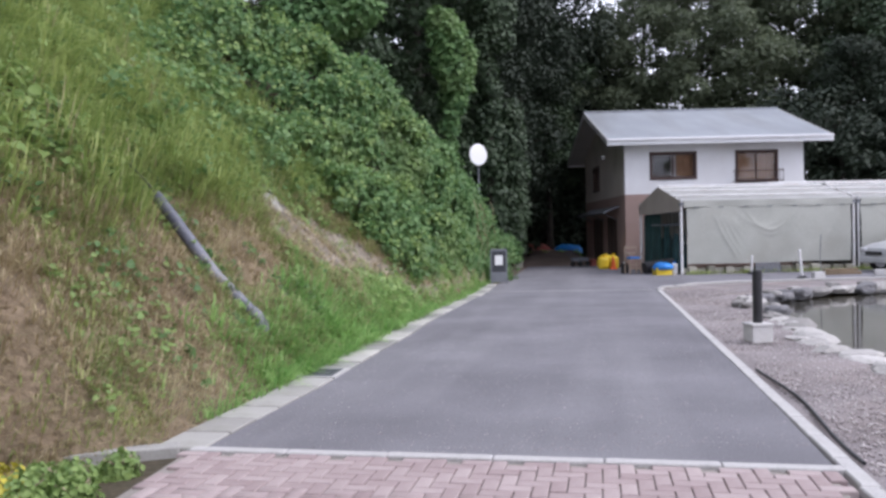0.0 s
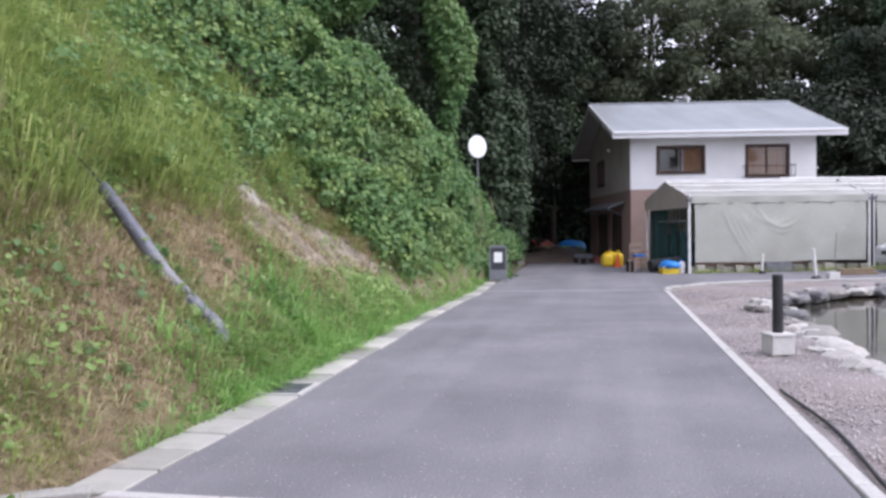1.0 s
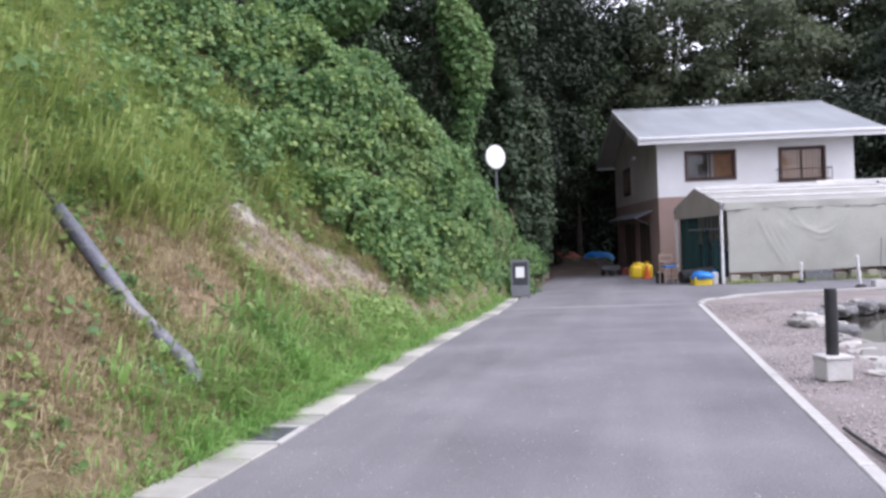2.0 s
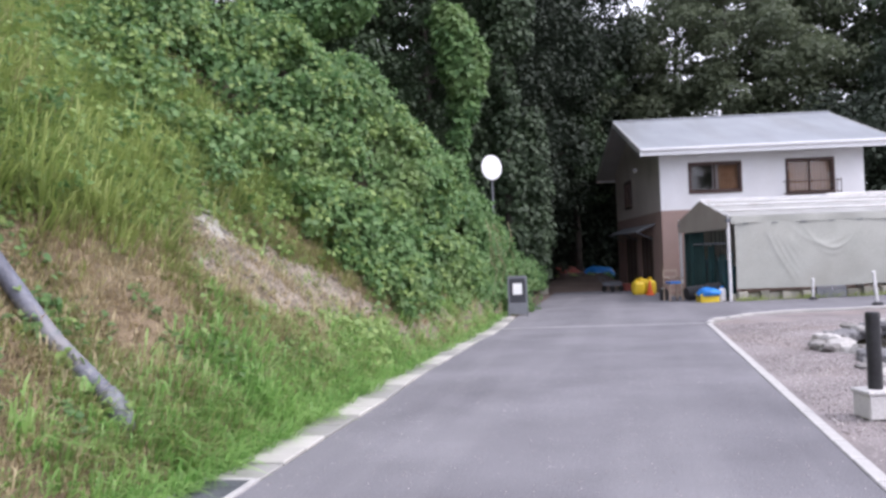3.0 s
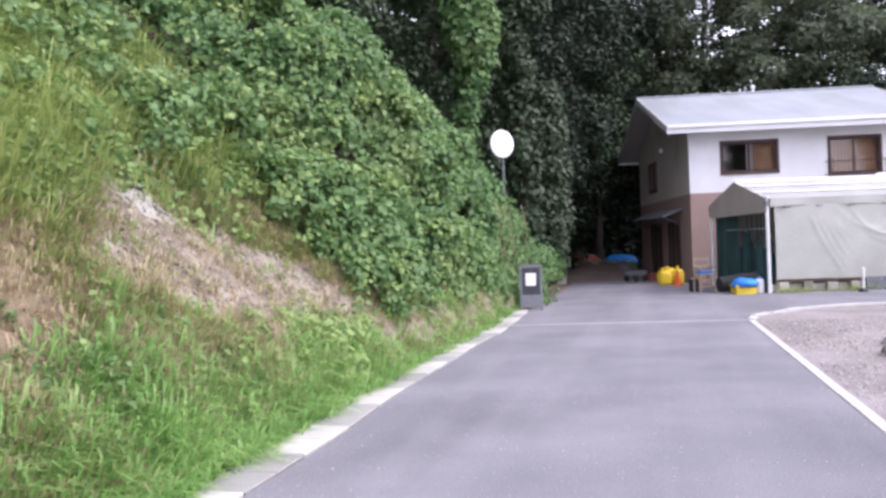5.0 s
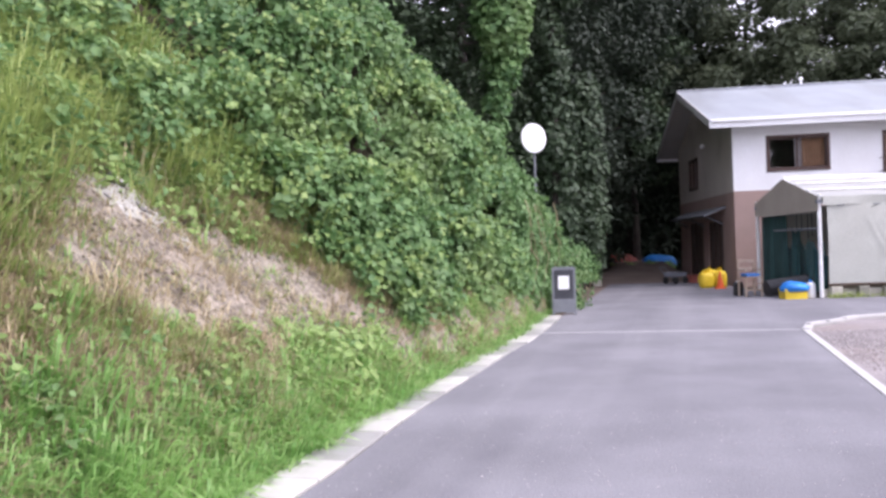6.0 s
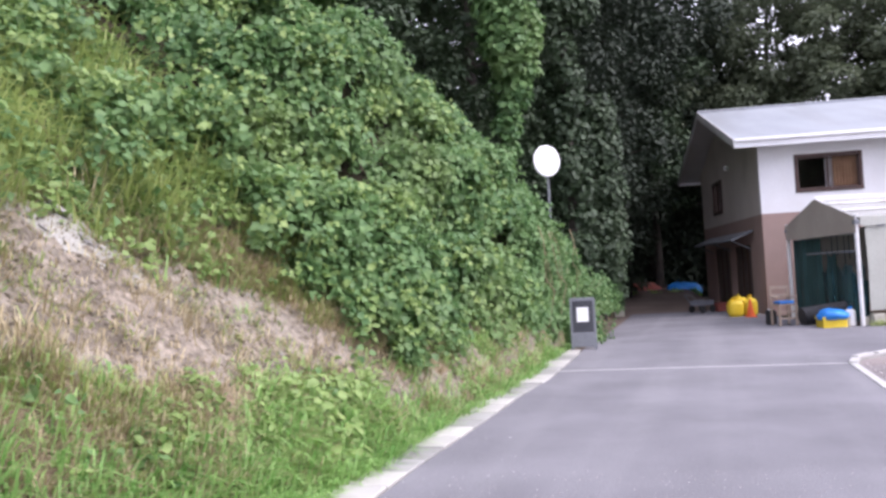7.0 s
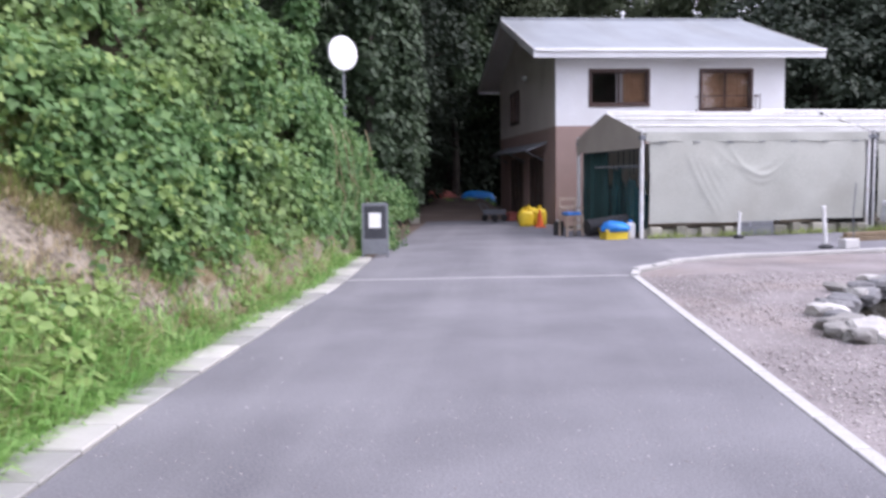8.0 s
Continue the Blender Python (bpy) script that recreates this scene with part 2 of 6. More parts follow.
    mirror=mat("mirror_face", (0.86, 0.87, 0.88), (0.9, 0.9, 0.91), 0.12, 4, 30, 0.0, metal=1.0),
)
pond_m = mat("murky_water", (0.035, 0.032, 0.022), (0.06, 0.055, 0.04), 0.06, 0.6, 6, 0.06, 5, spec=0.6)
M["water"] = pond_m

# ---------------------------------------------------------------- mesh helpers
def thing(name, m=None, label="", category="", group="", kind=""):
    ob = new(name)
    ob.empty_display_size = 0.2
    if m is not None:
        ob.matrix_world = m
    return tagged(ob, label, category, group, kind)


def mesh_of(name, bm, material):
    me = bpy.data.meshes.new(name)
    bm.to_mesh(me)
    bm.free()
    me.materials.append(material)
    return me


def part(name, bm, material, parent=None, label="", m=None, smooth=False):
    me = bm if isinstance(bm, bpy.types.Mesh) else mesh_of(name, bm, material)
    if smooth:
        me.polygons.foreach_set("use_smooth", [True] * len(me.polygons))
    ob = new(name, me)
    if m is not None:
        ob.matrix_basis = m
    ob.parent = parent
    return tagged(ob, label)


def box(bm, x0, x1, y0, y1, z0, z1, bevel=0.0, m=None):
    r = bmesh.ops.create_cube(bm, size=1.0, matrix=Matrix.LocRotScale(((x0 + x1) / 2, (y0 + y1) / 2, (z0 + z1) / 2), None, (x1 - x0, y1 - y0, z1 - z0)))
    vs = r["verts"]
    if bevel:
        es = list({e for v in vs for e in v.link_edges})
        r2 = bmesh.ops.bevel(bm, geom=es, offset=bevel, segments=2, profile=0.5, affect="EDGES")
        vs = list({v for f in r2["faces"] for v in f.verts} | {v for v in vs if v.is_valid})
    if m is not None:
        bmesh.ops.transform(bm, matrix=m, verts=vs)
    return bm


def boxes(*specs, bevel=0.0):
    bm = bmesh.new()
    for s in specs:
        box(bm, *s, bevel=bevel)
    return bm


def tube(bm, pts, radii, sides=10, cap=True):
    """A swept tube through pts with a radius at each."""
    rings = []
    pts = [Vector(p) for p in pts]
    if not isinstance(radii, (list, tuple)):
        radii = [radii] * len(pts)
    up = Vector((0.31, 0.2, 0.93)).normalized()
    for i, p in enumerate(pts):
        d = (pts[min(i + 1, len(pts) - 1)] - pts[max(i - 1, 0)]).normalized()
        a = d.cross(up)
        if a.length < 0.1:
            a = d.cross(Vector((1, 0, 0)))
        a.normalize()
        b = d.cross(a)
        rings.append([bm.verts.new(p + radii[i] * (math.cos(k * math.tau / sides) * a + math.sin(k * math.tau / sides) * b)) for k in range(sides)])
    for r0, r1 in zip(rings, rings[1:]):
        for k in range(sides):
            bm.faces.new((r0[k], r0[(k + 1) % sides], r1[(k + 1) % sides], r1[k]))
    if cap:
        bm.faces.new(rings[0][::-1])
        bm.faces.new(rings[-1])
    return bm


def pipe(a, b, r, sides=10):
    return tube(bmesh.new(), [a, b], r, sides)


def lathe(bm, profile, sides=20, m=None):
    """Turns (radius, z) pairs round the z axis."""
    rings = []
    for r, z in profile:
        rings.append([bm.verts.new((r * math.cos(k * math.tau / sides), r * math.sin(k * math.tau / sides), z)) for k in range(sides)])
    for r0, r1 in zip(rings, rings[1:]):
        for k in range(sides):
            bm.faces.new((r0[k], r0[(k + 1) % sides], r1[(k + 1) % sides], r1[k]))
    bm.faces.new(rings[0][::-1])
    bm.faces.new(rings[-1])
    if m is not None:
        bmesh.ops.transform(bm, matrix=m, verts=[v for r in rings for v in r])
    return bm


def array_mesh(name, verts, faces, material, smooth=False):
    """verts (n, 3); faces (m, 3 or 4), as numpy arrays."""
    verts, faces = np.asarray(verts, np.float32), np.asarray(faces, np.int32)
    me = bpy.data.meshes.new(name)
    me.vertices.add(len(verts))
    me.vertices.foreach_set("co", verts.ravel())
    k = faces.shape[1]
    me.loops.add(faces.size)
    me.loops.foreach_set("vertex_index", faces.ravel())
    me.polygons.add(len(faces))
    me.polygons.foreach_set("loop_start", np.arange(0, faces.size, k, dtype=np.int32))
    if smooth:
        me.polygons.foreach_set("use_smooth", np.ones(len(faces), bool))
    me.update(calc_edges=True)
    me.materials.append(material)
    return me


def unit(v):
    return v / np.maximum(np.linalg.norm(v, axis=-1, keepdims=True), 1e-6)


LEAF_V = np.array([(0, 0, 0), (-0.4, 0.22, 0.1), (-0.36, 0.62, 0.08), (0, 1, -0.12), (0.36, 0.62, 0.08), (0.4, 0.22, 0.1)], float)
LEAF_F = np.array([(0, 3, 2, 1), (0, 5, 4, 3)])
SPRIG_V = np.array([(0, 0, 0), (-0.42, 0.5, 0.1), (0, 1, -0.1), (0.42, 0.5, 0.1)], float)
TWIG_V = np.array([(0, 0, 0), (-0.27, 0.45, 0.1), (0, 1, -0.1), (0.27, 0.45, 0.1)], float)
SPRIG_F = np.array([(0, 2, 1), (0, 3, 2)])
BROAD_V = np.array([(0, 0, 0), (-0.46, 0.4, 0.12), (0, 1, -0.12), (0.46, 0.4, 0.12)], float)
BLADE_V = np.array([(-0.5, 0, 0), (0.5, 0, 0), (-0.35, 0.12, 0.55), (0.35, 0.12, 0.55), (0, 0.45, 1.0)], float)
BLADE_F = np.array([(0, 1, 3), (0, 3, 2), (2, 3, 4)])


def leaves(name, pos, nrm, size, material, rng, tv=LEAF_V, tf=LEAF_F, hang=0.5):
    """One mesh of leaves that lie across nrm, with their tips hanging down by hang."""
    n = len(pos)
    rnd = rng.normal(size=(n, 3)) + np.array((0, 0, -hang * 2.0))
    tip = unit(rnd - (rnd * nrm).sum(1, keepdims=True) * nrm)
    side = np.cross(tip, nrm)
    s = size[:, None, None]
    v = pos[:, None, :] + s * (tv[None, :, 0:1] * side[:, None] + tv[None, :, 1:2] * tip[:, None] + tv[None, :, 2:3] * nrm[:, None])
    f = tf[None] + (np.arange(n) * len(tv))[:, None, None]
    return array_mesh(name, v.reshape(-1, 3), f.reshape(-1, tf.shape[1]), material)


def blades(name, pos, height, width, material, rng, lean=0.35):
    n = len(pos)
    a = rng.uniform(0, math.tau, n)
    up = unit(np.stack([rng.normal(0, lean, n), rng.normal(0, lean, n), np.ones(n)], 1))
    bend = unit(np.stack([np.cos(a), np.sin(a), -0.3 * np.ones(n)], 1))
    side = np.stack([-np.sin(a), np.cos(a), np.zeros(n)], 1)
    tv = BLADE_V
    v = pos[:, None, :] + width[:, None, None] * tv[None, :, 0:1] * side[:, None] + height[:, None, None] * (tv[None, :, 1:2] * bend[:, None] + tv[None, :, 2:3] * up[:, None])
    f = BLADE_F[None] + (np.arange(n) * 5)[:, None, None]
    return array_mesh(name, v.reshape(-1, 3), f.reshape(-1, 3), material)


def wobble(x, y, s, seed=0.0):
    """A cheap smooth field between about -1 and 1."""
    x, y = x / s + seed * 7.3, y / s + seed * 3.1
    return (np.sin(x * 1.7 + 1.3 * np.sin(y * 1.1)) + np.sin(y * 2.1 + 1.7 * np.sin(x * 0.9 + 2)) + np.sin((x + y) * 1.3 + 4) + np.sin((x - 1.6 * y) * 2.3)) / 3.0


def step(a, b, x):
    t = np.clip((x - a) / (b - a), 0, 1)
    return t * t * (3 - 2 * t)


# ---------------------------------------------------------------- the plan
EDGE_Y = [-30, 4.5, 6.3, 6.9, 9.2, 11.9, 13.4, 15.5, 17.2, 19.3, 22, 25.5, 30, 36, 42, 60]
EDGE_X = [-6.0, -4.6, -4.1, -3.2, -2.83, -2.33, -2.07, -1.71, -1.4, -0.92, -0.38, 0.14, 1.05, 2.0, 2.8, 3.5]
SLOPE_Y, SLOPE = [0, 12, 14, 17, 19.5, 20.7, 22.6, 23.5, 24.7, 26, 28, 34, 42], [1.15, 1.15, 1.02, 1.02, 1.35, 1.6, 1.95, 2.3, 3.6, 5.5, 5.0, 2.0, 0.5]
TOP_Y, TOP = [0, 15, 17, 19.5, 23, 24.7, 26, 28, 30, 33, 42], [7.6, 7.6, 7.0, 6.2, 5.2, 4.1, 2.9, 2.1, 1.5, 0.8, 0.4]


def edge(y):
    return np.interp(y, EDGE_Y, EDGE_X)


def bank(x, y):
    """Height of the embankment's soil."""
    d = edge(y) - x
    s, top = np.interp(y, SLOPE_Y, SLOPE), np.interp(y, TOP_Y, TOP)
    a, b = s * d, top + 0.22 * (d - top / s)
    z = -np.log(np.exp(-2.5 * np.clip(a, -3, 30)) + np.exp(-2.5 * np.clip(b, -3, 30))) / 2.5
    lump = (0.16 * wobble(x + z * 0.7, y, 1.4) + 0.07 * wobble(x + z, y, 0.45, 2) + 0.045 * wobble(x - z, y + z, 0.17, 5)) * step(0.2, 1.2, d)
    return np.maximum(z + lump, 0) * step(-0.05, 0.25, d) + 0.03 * step(0, 0.1, d)


def bare_zone(y, z):
    """How bare the soil is: a slide scar that runs down towards the gutter."""
    mid = np.interp(y, [13.2, 14.5, 15.6, 17.0, 18.0], [1.55, 1.75, 1.65, 0.98, 0.4])
    half = np.interp(y, [13.0, 14.0, 15.5, 17.0, 18.1], [0.0, 0.65, 0.9, 0.68, 0.15])
    q = np.abs(z - mid + 0.15 * wobble(y, z, 0.6, 1)) / np.maximum(half, 0.01)
    return (1 - step(0.7, 1.15, q)) * (half > 0.02)


POND = [(4.6, 7.0), (4.1, 8.4), (3.95, 9.6), (4.05, 10.8), (4.3, 12.4), (4.82, 14.2), (5.18, 15.8), (5.38, 16.8), (5.52, 17.6), (5.98, 18.6), (6.7, 19.45), (7.8, 20.4), (9.3, 21.4), (11.5, 21.7),
        (14.5, 21.2), (16.5, 18.0), (16.8, 13.0), (15.0, 9.0), (11.0, 6.5), (7.0, 6.0)]


def inside(px, py, poly):
    res = np.zeros(px.shape, bool)
    for (x0, y0), (x1, y1) in zip(poly, poly[1:] + poly[:1]):
        if y0 == y1:
            continue
        hit = ((y0 > py) != (y1 > py)) & (px < (x1 - x0) * (py - y0) / (y1 - y0) + x0)
        res ^= hit
    return res


def grid_faces(nx, ny):
    i, j = np.meshgrid(np.arange(nx - 1), np.arange(ny - 1), indexing="ij")
    a = (i * ny + j).ravel()
    return np.stack([a, a + ny, a + ny + 1, a + 1], 1)


# ground: one sheet out to the horizon, with the pond's basin sunk into it
gx = np.unique(np.concatenate([np.linspace(-1500, -40, 9), np.arange(-40, 40.1, 1.0), np.linspace(40, 1500, 9)]))
gy = np.unique(np.concatenate([np.linspace(-1500, -30, 9), np.arange(-30, 80.1, 1.0), np.linspace(80, 1500, 9)]))
GX, GY = np.meshgrid(gx, gy, indexing="ij")
GZ = np.full(GX.shape, -0.06) + np.where((GX > -40) & (GX < 40) & (GY > 40) & (GY < 80), 0.05 * wobble(GX, GY, 3), 0)
GZ = GZ + 0.07 * np.clip(GY - 38, 0, 11) * step(-9, -5, GX) * (1 - step(5.9, 6.4, GX)) * (1 - step(70, 80, GY))      # the track climbs into the wood
GZ = np.where(inside(GX, GY, POND), -0.9, GZ)
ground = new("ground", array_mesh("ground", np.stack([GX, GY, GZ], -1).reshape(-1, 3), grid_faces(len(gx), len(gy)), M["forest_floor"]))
tagged(ground, "dark leaf-littered forest ground", "ground", kind="structure")

# embankment
ex = np.concatenate([np.arange(-26, -8.5, 0.4), np.arange(-8.5, 4.01, 0.09)])
ey = np.concatenate([np.arange(-12, 5, 0.4), np.arange(5, 30, 0.09), np.arange(30, 46.01, 0.25)])
EX, EY = np.meshgrid(ex, ey, indexing="ij")
EX = EX + (edge(EY) - edge(16.0)) * 1.0
EZ = np.where(edge(EY) - EX > -0.02, bank(EX, EY), -0.1)
emb_faces = grid_faces(len(ex), len(ey))
fy, fz = EY.ravel()[emb_faces].mean(1), EZ.ravel()[emb_faces].mean(1)
emb = array_mesh("embankment", np.stack([EX, EY, EZ], -1).reshape(-1, 3), emb_faces, M["soil"], smooth=True)
emb.materials.append(M["bare"])
emb.materials.append(M["forest_floor"])
scar = bare_zone(fy, fz) > 0.5
# dark ground colour under the vines stands in for shade in their hollows
vine_gap_shade = (fy > 17.4 + 0.5 * wobble(fy, fz, 0.5, 51)) & (fz > 0.7) & ~scar
emb.materials.append(M["chalk"])
chalky = (np.hypot((fy - 15.3) / 0.42, (fz - 2.2 + 0.4 * (fy - 15.3)) / 0.3) + 0.6 * wobble(fy, fz, 0.17, 3)) < 1
emb.polygons.foreach_set("material_index", np.where(chalky, 3, np.where(vine_gap_shade, 2, scar)).astype(np.int32))
tagged(new("embankment", emb), "steep earth embankment with a bare slide scar", "slope", kind="structure")


def strip_mesh(name, left, right, z, material, thick=0.12):
    """A slab between two edge lines of equal length."""
    bm = bmesh.new()
    tops = [(bm.verts.new((*a, z)), bm.verts.new((*b, z))) for a, b in zip(left, right)]
    lows = [(bm.verts.new((*a, z - thick)), bm.verts.new((*b, z - thick))) for a, b in zip(left, right)]
    for i in range(len(tops) - 1):
        bm.faces.new((tops[i][0], tops[i][1], tops[i + 1][1], tops[i + 1][0]))
        bm.faces.new((tops[i][1], lows[i][1], lows[i + 1][1], tops[i + 1][1]))
        bm.faces.new((lows[i][0], tops[i][0], tops[i + 1][0], lows[i + 1][0]))
    bm.faces.new((lows[0][0], lows[0][1], tops[0][1], tops[0][0]))
    bm.faces.new((tops[-1][0], tops[-1][1], lows[-1][1], lows[-1][0]))
    bmesh.ops.recalc_face_normals(bm, faces=bm.faces)
    return mesh_of(name, bm, material)


# road: the lane, the mouth of the side branch, the branch to the car park
def lane_l(y):
    return float(np.interp(y, [5.7, 6.85, 8.2, 9.3, 10.4, 11.7, 13.6, 14.9, 15.9, 17.8, 19.6, 21.2, 24.5, 26, 30, 37.5], [-2.82, -2.7, -2.43, -2.19, -2.01, -1.79, -1.44, -1.26, -1.1, -0.72, -0.39, 0.0, 0.5, 0.68, 1.5, 2.75]))


def lane_r(y):
    return float(np.interp(y, [5.0, 6.0, 21.93], [1.45, 1.63, 4.53]))


lane_ys = [6.4, 8.2, 9.3, 10.4, 11.7, 13.6, 14.9, 15.9, 17.8, 19.6, 21.93]
FAR = [(4.53, 21.93), (4.8, 22.6), (5.3, 23.15), (6.1, 23.85), (7.4, 24.33), (9.3, 24.5), (12, 24.75), (20, 25.4), (40, 27.0)]
left = [(lane_l(y), y) for y in lane_ys]
right = [(lane_r(y), y) for y in lane_ys]
left[0], right[0] = (-2.7, 6.86), (1.61, 6.055)
left += [(lane_l(y), y) for y in (22.6, 23.15, 23.85, 24.33, 24.5)]
right += FAR[1:6]
road = new("road", strip_mesh("road", left, right, 0.0, M["asphalt"]))
tagged(road, "grey worn asphalt lane", "road", kind="structure")
branch = new("road_branch", strip_mesh("road_branch", [(lane_l(y), y) for y in (24.5, 26, 28.2, 29, 33, 37.5)],
                                       [(9.3, 24.5), (9.3, 26), (9.3, 28.4), (6.6, 28.8), (6.4, 33), (6.2, 37.5)], 0.0, M["asphalt"]))
tagged(branch, "grey asphalt apron in front of the house", "road", kind="structure")
side = new("road_side", strip_mesh("road_side", FAR[5:], [(9.3, 28.4), (12, 28.9), (20, 30), (40, 32.2)], 0.0, M["asphalt"]))
tagged(side, "grey asphalt side road along the tarpaulin shelters", "road", kind="structure")
seam = new("road_seam", strip_mesh("road_seam", [(0.12, 22.25), (2.4, 22.08), (4.5, 21.86)], [(0.13, 22.33), (2.41, 22.15), (4.52, 21.93)], 0.004, M["seam"], 0.003))
tagged(seam, "thin pale joint across the asphalt", "joint", kind="structure")

# gravel bed round the pond
hx, hy = np.arange(0.4, 30.01, 0.25), np.arange(-6, 26.01, 0.25)
HX, HY = np.meshgrid(hx, hy, indexing="ij")
bed = [(lane_r(y) - 0.4, y) for y in (5.0, 6, 8, 10.3, 11.4, 13.75, 15.5, 18.5, 21.93)] + [(x - 0.15, y + 0.3) for x, y in FAR[1:-1]] + [(30, 26), (30, -6), (-0.4, -6)]
ff = grid_faces(len(hx), len(hy))
cx, cy = HX.ravel()[ff].mean(1), HY.ravel()[ff].mean(1)
HZ = -0.012 + 0.01 * wobble(HX, HY, 0.8) - 0.03
keep = inside(cx, cy, bed) & ~inside(cx, cy, POND)
gravel = new("gravel_bed", array_mesh("gravel_bed", np.stack([HX, HY, HZ], -1).reshape(-1, 3), ff[keep], M["gravel"], smooth=True))
tagged(gravel, "pinkish gravel bed around the pond", "gravel", kind="structure")
bm = bmesh.new()
bm.faces.new([bm.verts.new((x + (0.25 if x > 10 else -0.25), y, -0.2)) for x, y in POND])
water = new("water", mesh_of("water", bm, M["water"]))
tagged(water, "still murky brown pond water", "water", kind="structure")

# brown earth between the verge and the asphalt, and the track on into the wood
ys = (25.6, 27, 29, 31, 33, 36, 38, 42, 47)
verge = new("dirt_verge", strip_mesh("dirt_verge", [(float(edge(y)) - 0.3, y) for y in ys], [(lane_l(min(y, 37.5)) + (0.1 if y < 37 else 3.2), y) for y in ys], -0.008, M["track"], 0.05))
for v in verge.data.vertices:
    v.co.z += 0.07 * max(0.0, v.co.y - 38)
tagged(verge, "brown earth strip and track beside the lane", "earth", kind="structure")

# ---------------------------------------------------------------- house
def wall_cells(us, zs, holes, t0, t1, axis):
    """A wall in cells of u and z, with the holes (u0, u1, z0, z1) left out; it is t0..t1 thick along the other axis."""
    bm = bmesh.new()
    us = sorted(set(us) | {h[0] for h in holes} | {h[1] for h in holes})
    zs = sorted(set(zs) | {h[2] for h in holes} | {h[3] for h in holes})
    for u0, u1 in zip(us, us[1:]):
        for z0, z1 in zip(zs, zs[1:]):
            cu, cz = (u0 + u1) / 2, (z0 + z1) / 2
            if any(h[0] < cu < h[1] and h[2] < cz < h[3] for h in holes):
                continue
            if axis == "x":
                box(bm, u0, u1, t0, t1, z0, z1)
            else:
                box(bm, t0, t1, u0, u1, z0, z1)
    bmesh.ops.remove_doubles(bm, verts=bm.verts, dist=0.0005)
    seen = {}
    for f in bm.faces:
        seen.setdefault(tuple(round(c, 3) for c in f.calc_center_median()), []).append(f)
    bmesh.ops.delete(bm, geom=[f for fs in seen.values() if len(fs) > 1 for f in fs], context="FACES")
    return bm


HX0, HX1, HY0, HY1, HB = 6.5, 13.88, 34.42, 44.0, 3.03
house = thing("house", label="two-storey house with white siding over pinkish-brown ground floor, grey roof", category="house")
WIN1, WIN2 = (7.58, 9.43, 3.65, 4.72), (11.11, 12.78, 3.47, 4.72)
part("upper_wall", wall_cells([HX0, HX1], [HB, 5.35], [WIN1, WIN2], HY0, HY0 + 0.16, "x"), M["wall_white"], house, "white siding front wall")
part("lower_wall", wall_cells([HX0, HX1], [-0.1, HB - 0.002], [], HY0, HY0 + 0.16, "x"), M["wall_brown"], house, "pinkish-brown rendered ground floor")
SIDE_WIN = (40.0, 41.6, 3.5, 4.65)
part("upper_wall", wall_cells([HY0 + 0.16, HY1], [HB, 5.35], [SIDE_WIN], HX0, HX0 + 0.16, "y"), M["side_wall_shaded"], house, "side wall siding, beige tint darkened for shade")
DOORS = [(36.1, 38.4, -0.1, 2.15), (39.3, 41.9, -0.1, 2.15)]
part("lower_wall", wall_cells([HY0 + 0.16, HY1], [-0.1, HB - 0.002], DOORS, HX0, HX0 + 0.16, "y"), M["wall_brown"], house)
part("rear_wall", boxes((HX0 + 0.16, HX1 - 0.16, HY1 - 0.16, HY1, -0.1, 5.35)), M["wall_white"], house)
part("end_wall", boxes((HX1 - 0.16, HX1, HY0 + 0.16, HY1, -0.1, 5.35)), M["wall_white"], house)
# unseen inner floor and partition, coloured dark so the rooms look dim
part("floor_slab", boxes((HX0 + 0.17, HX1 - 0.17, HY0 + 0.17, HY1 - 0.17, 2.85, 3.0)), M["dark_room"], house)
part("inner_partition", boxes((HX0 + 0.17, HX1 - 0.17, 36.9, 37.0, 3.0, 5.2), (10.2, 10.3, HY0 + 0.17, 36.9, 3.0, 5.2)), M["dark_room"], house)
# gables
for x0 in (HX0, HX1 - 0.16):
    bm = bmesh.new()
    tri = [(HY0, 5.35), (HY1, 5.35), (HY1, 5.4), (39.2, 6.98), (HY0, 5.4)]
    a = [bm.verts.new((x0, y, z)) for y, z in tri]
    b = [bm.verts.new((x0 + 0.16, y, z)) for y, z in tri]
    bm.faces.new(a), bm.faces.new(b[::-1])
    for i in range(5):
        bm.faces.new((a[i], b[i], b[(i + 1) % 5], a[(i + 1) % 5]))
    bmesh.ops.recalc_face_normals(bm, faces=bm.faces)
    part("gable_wall", bm, M["side_wall_shaded"], house)
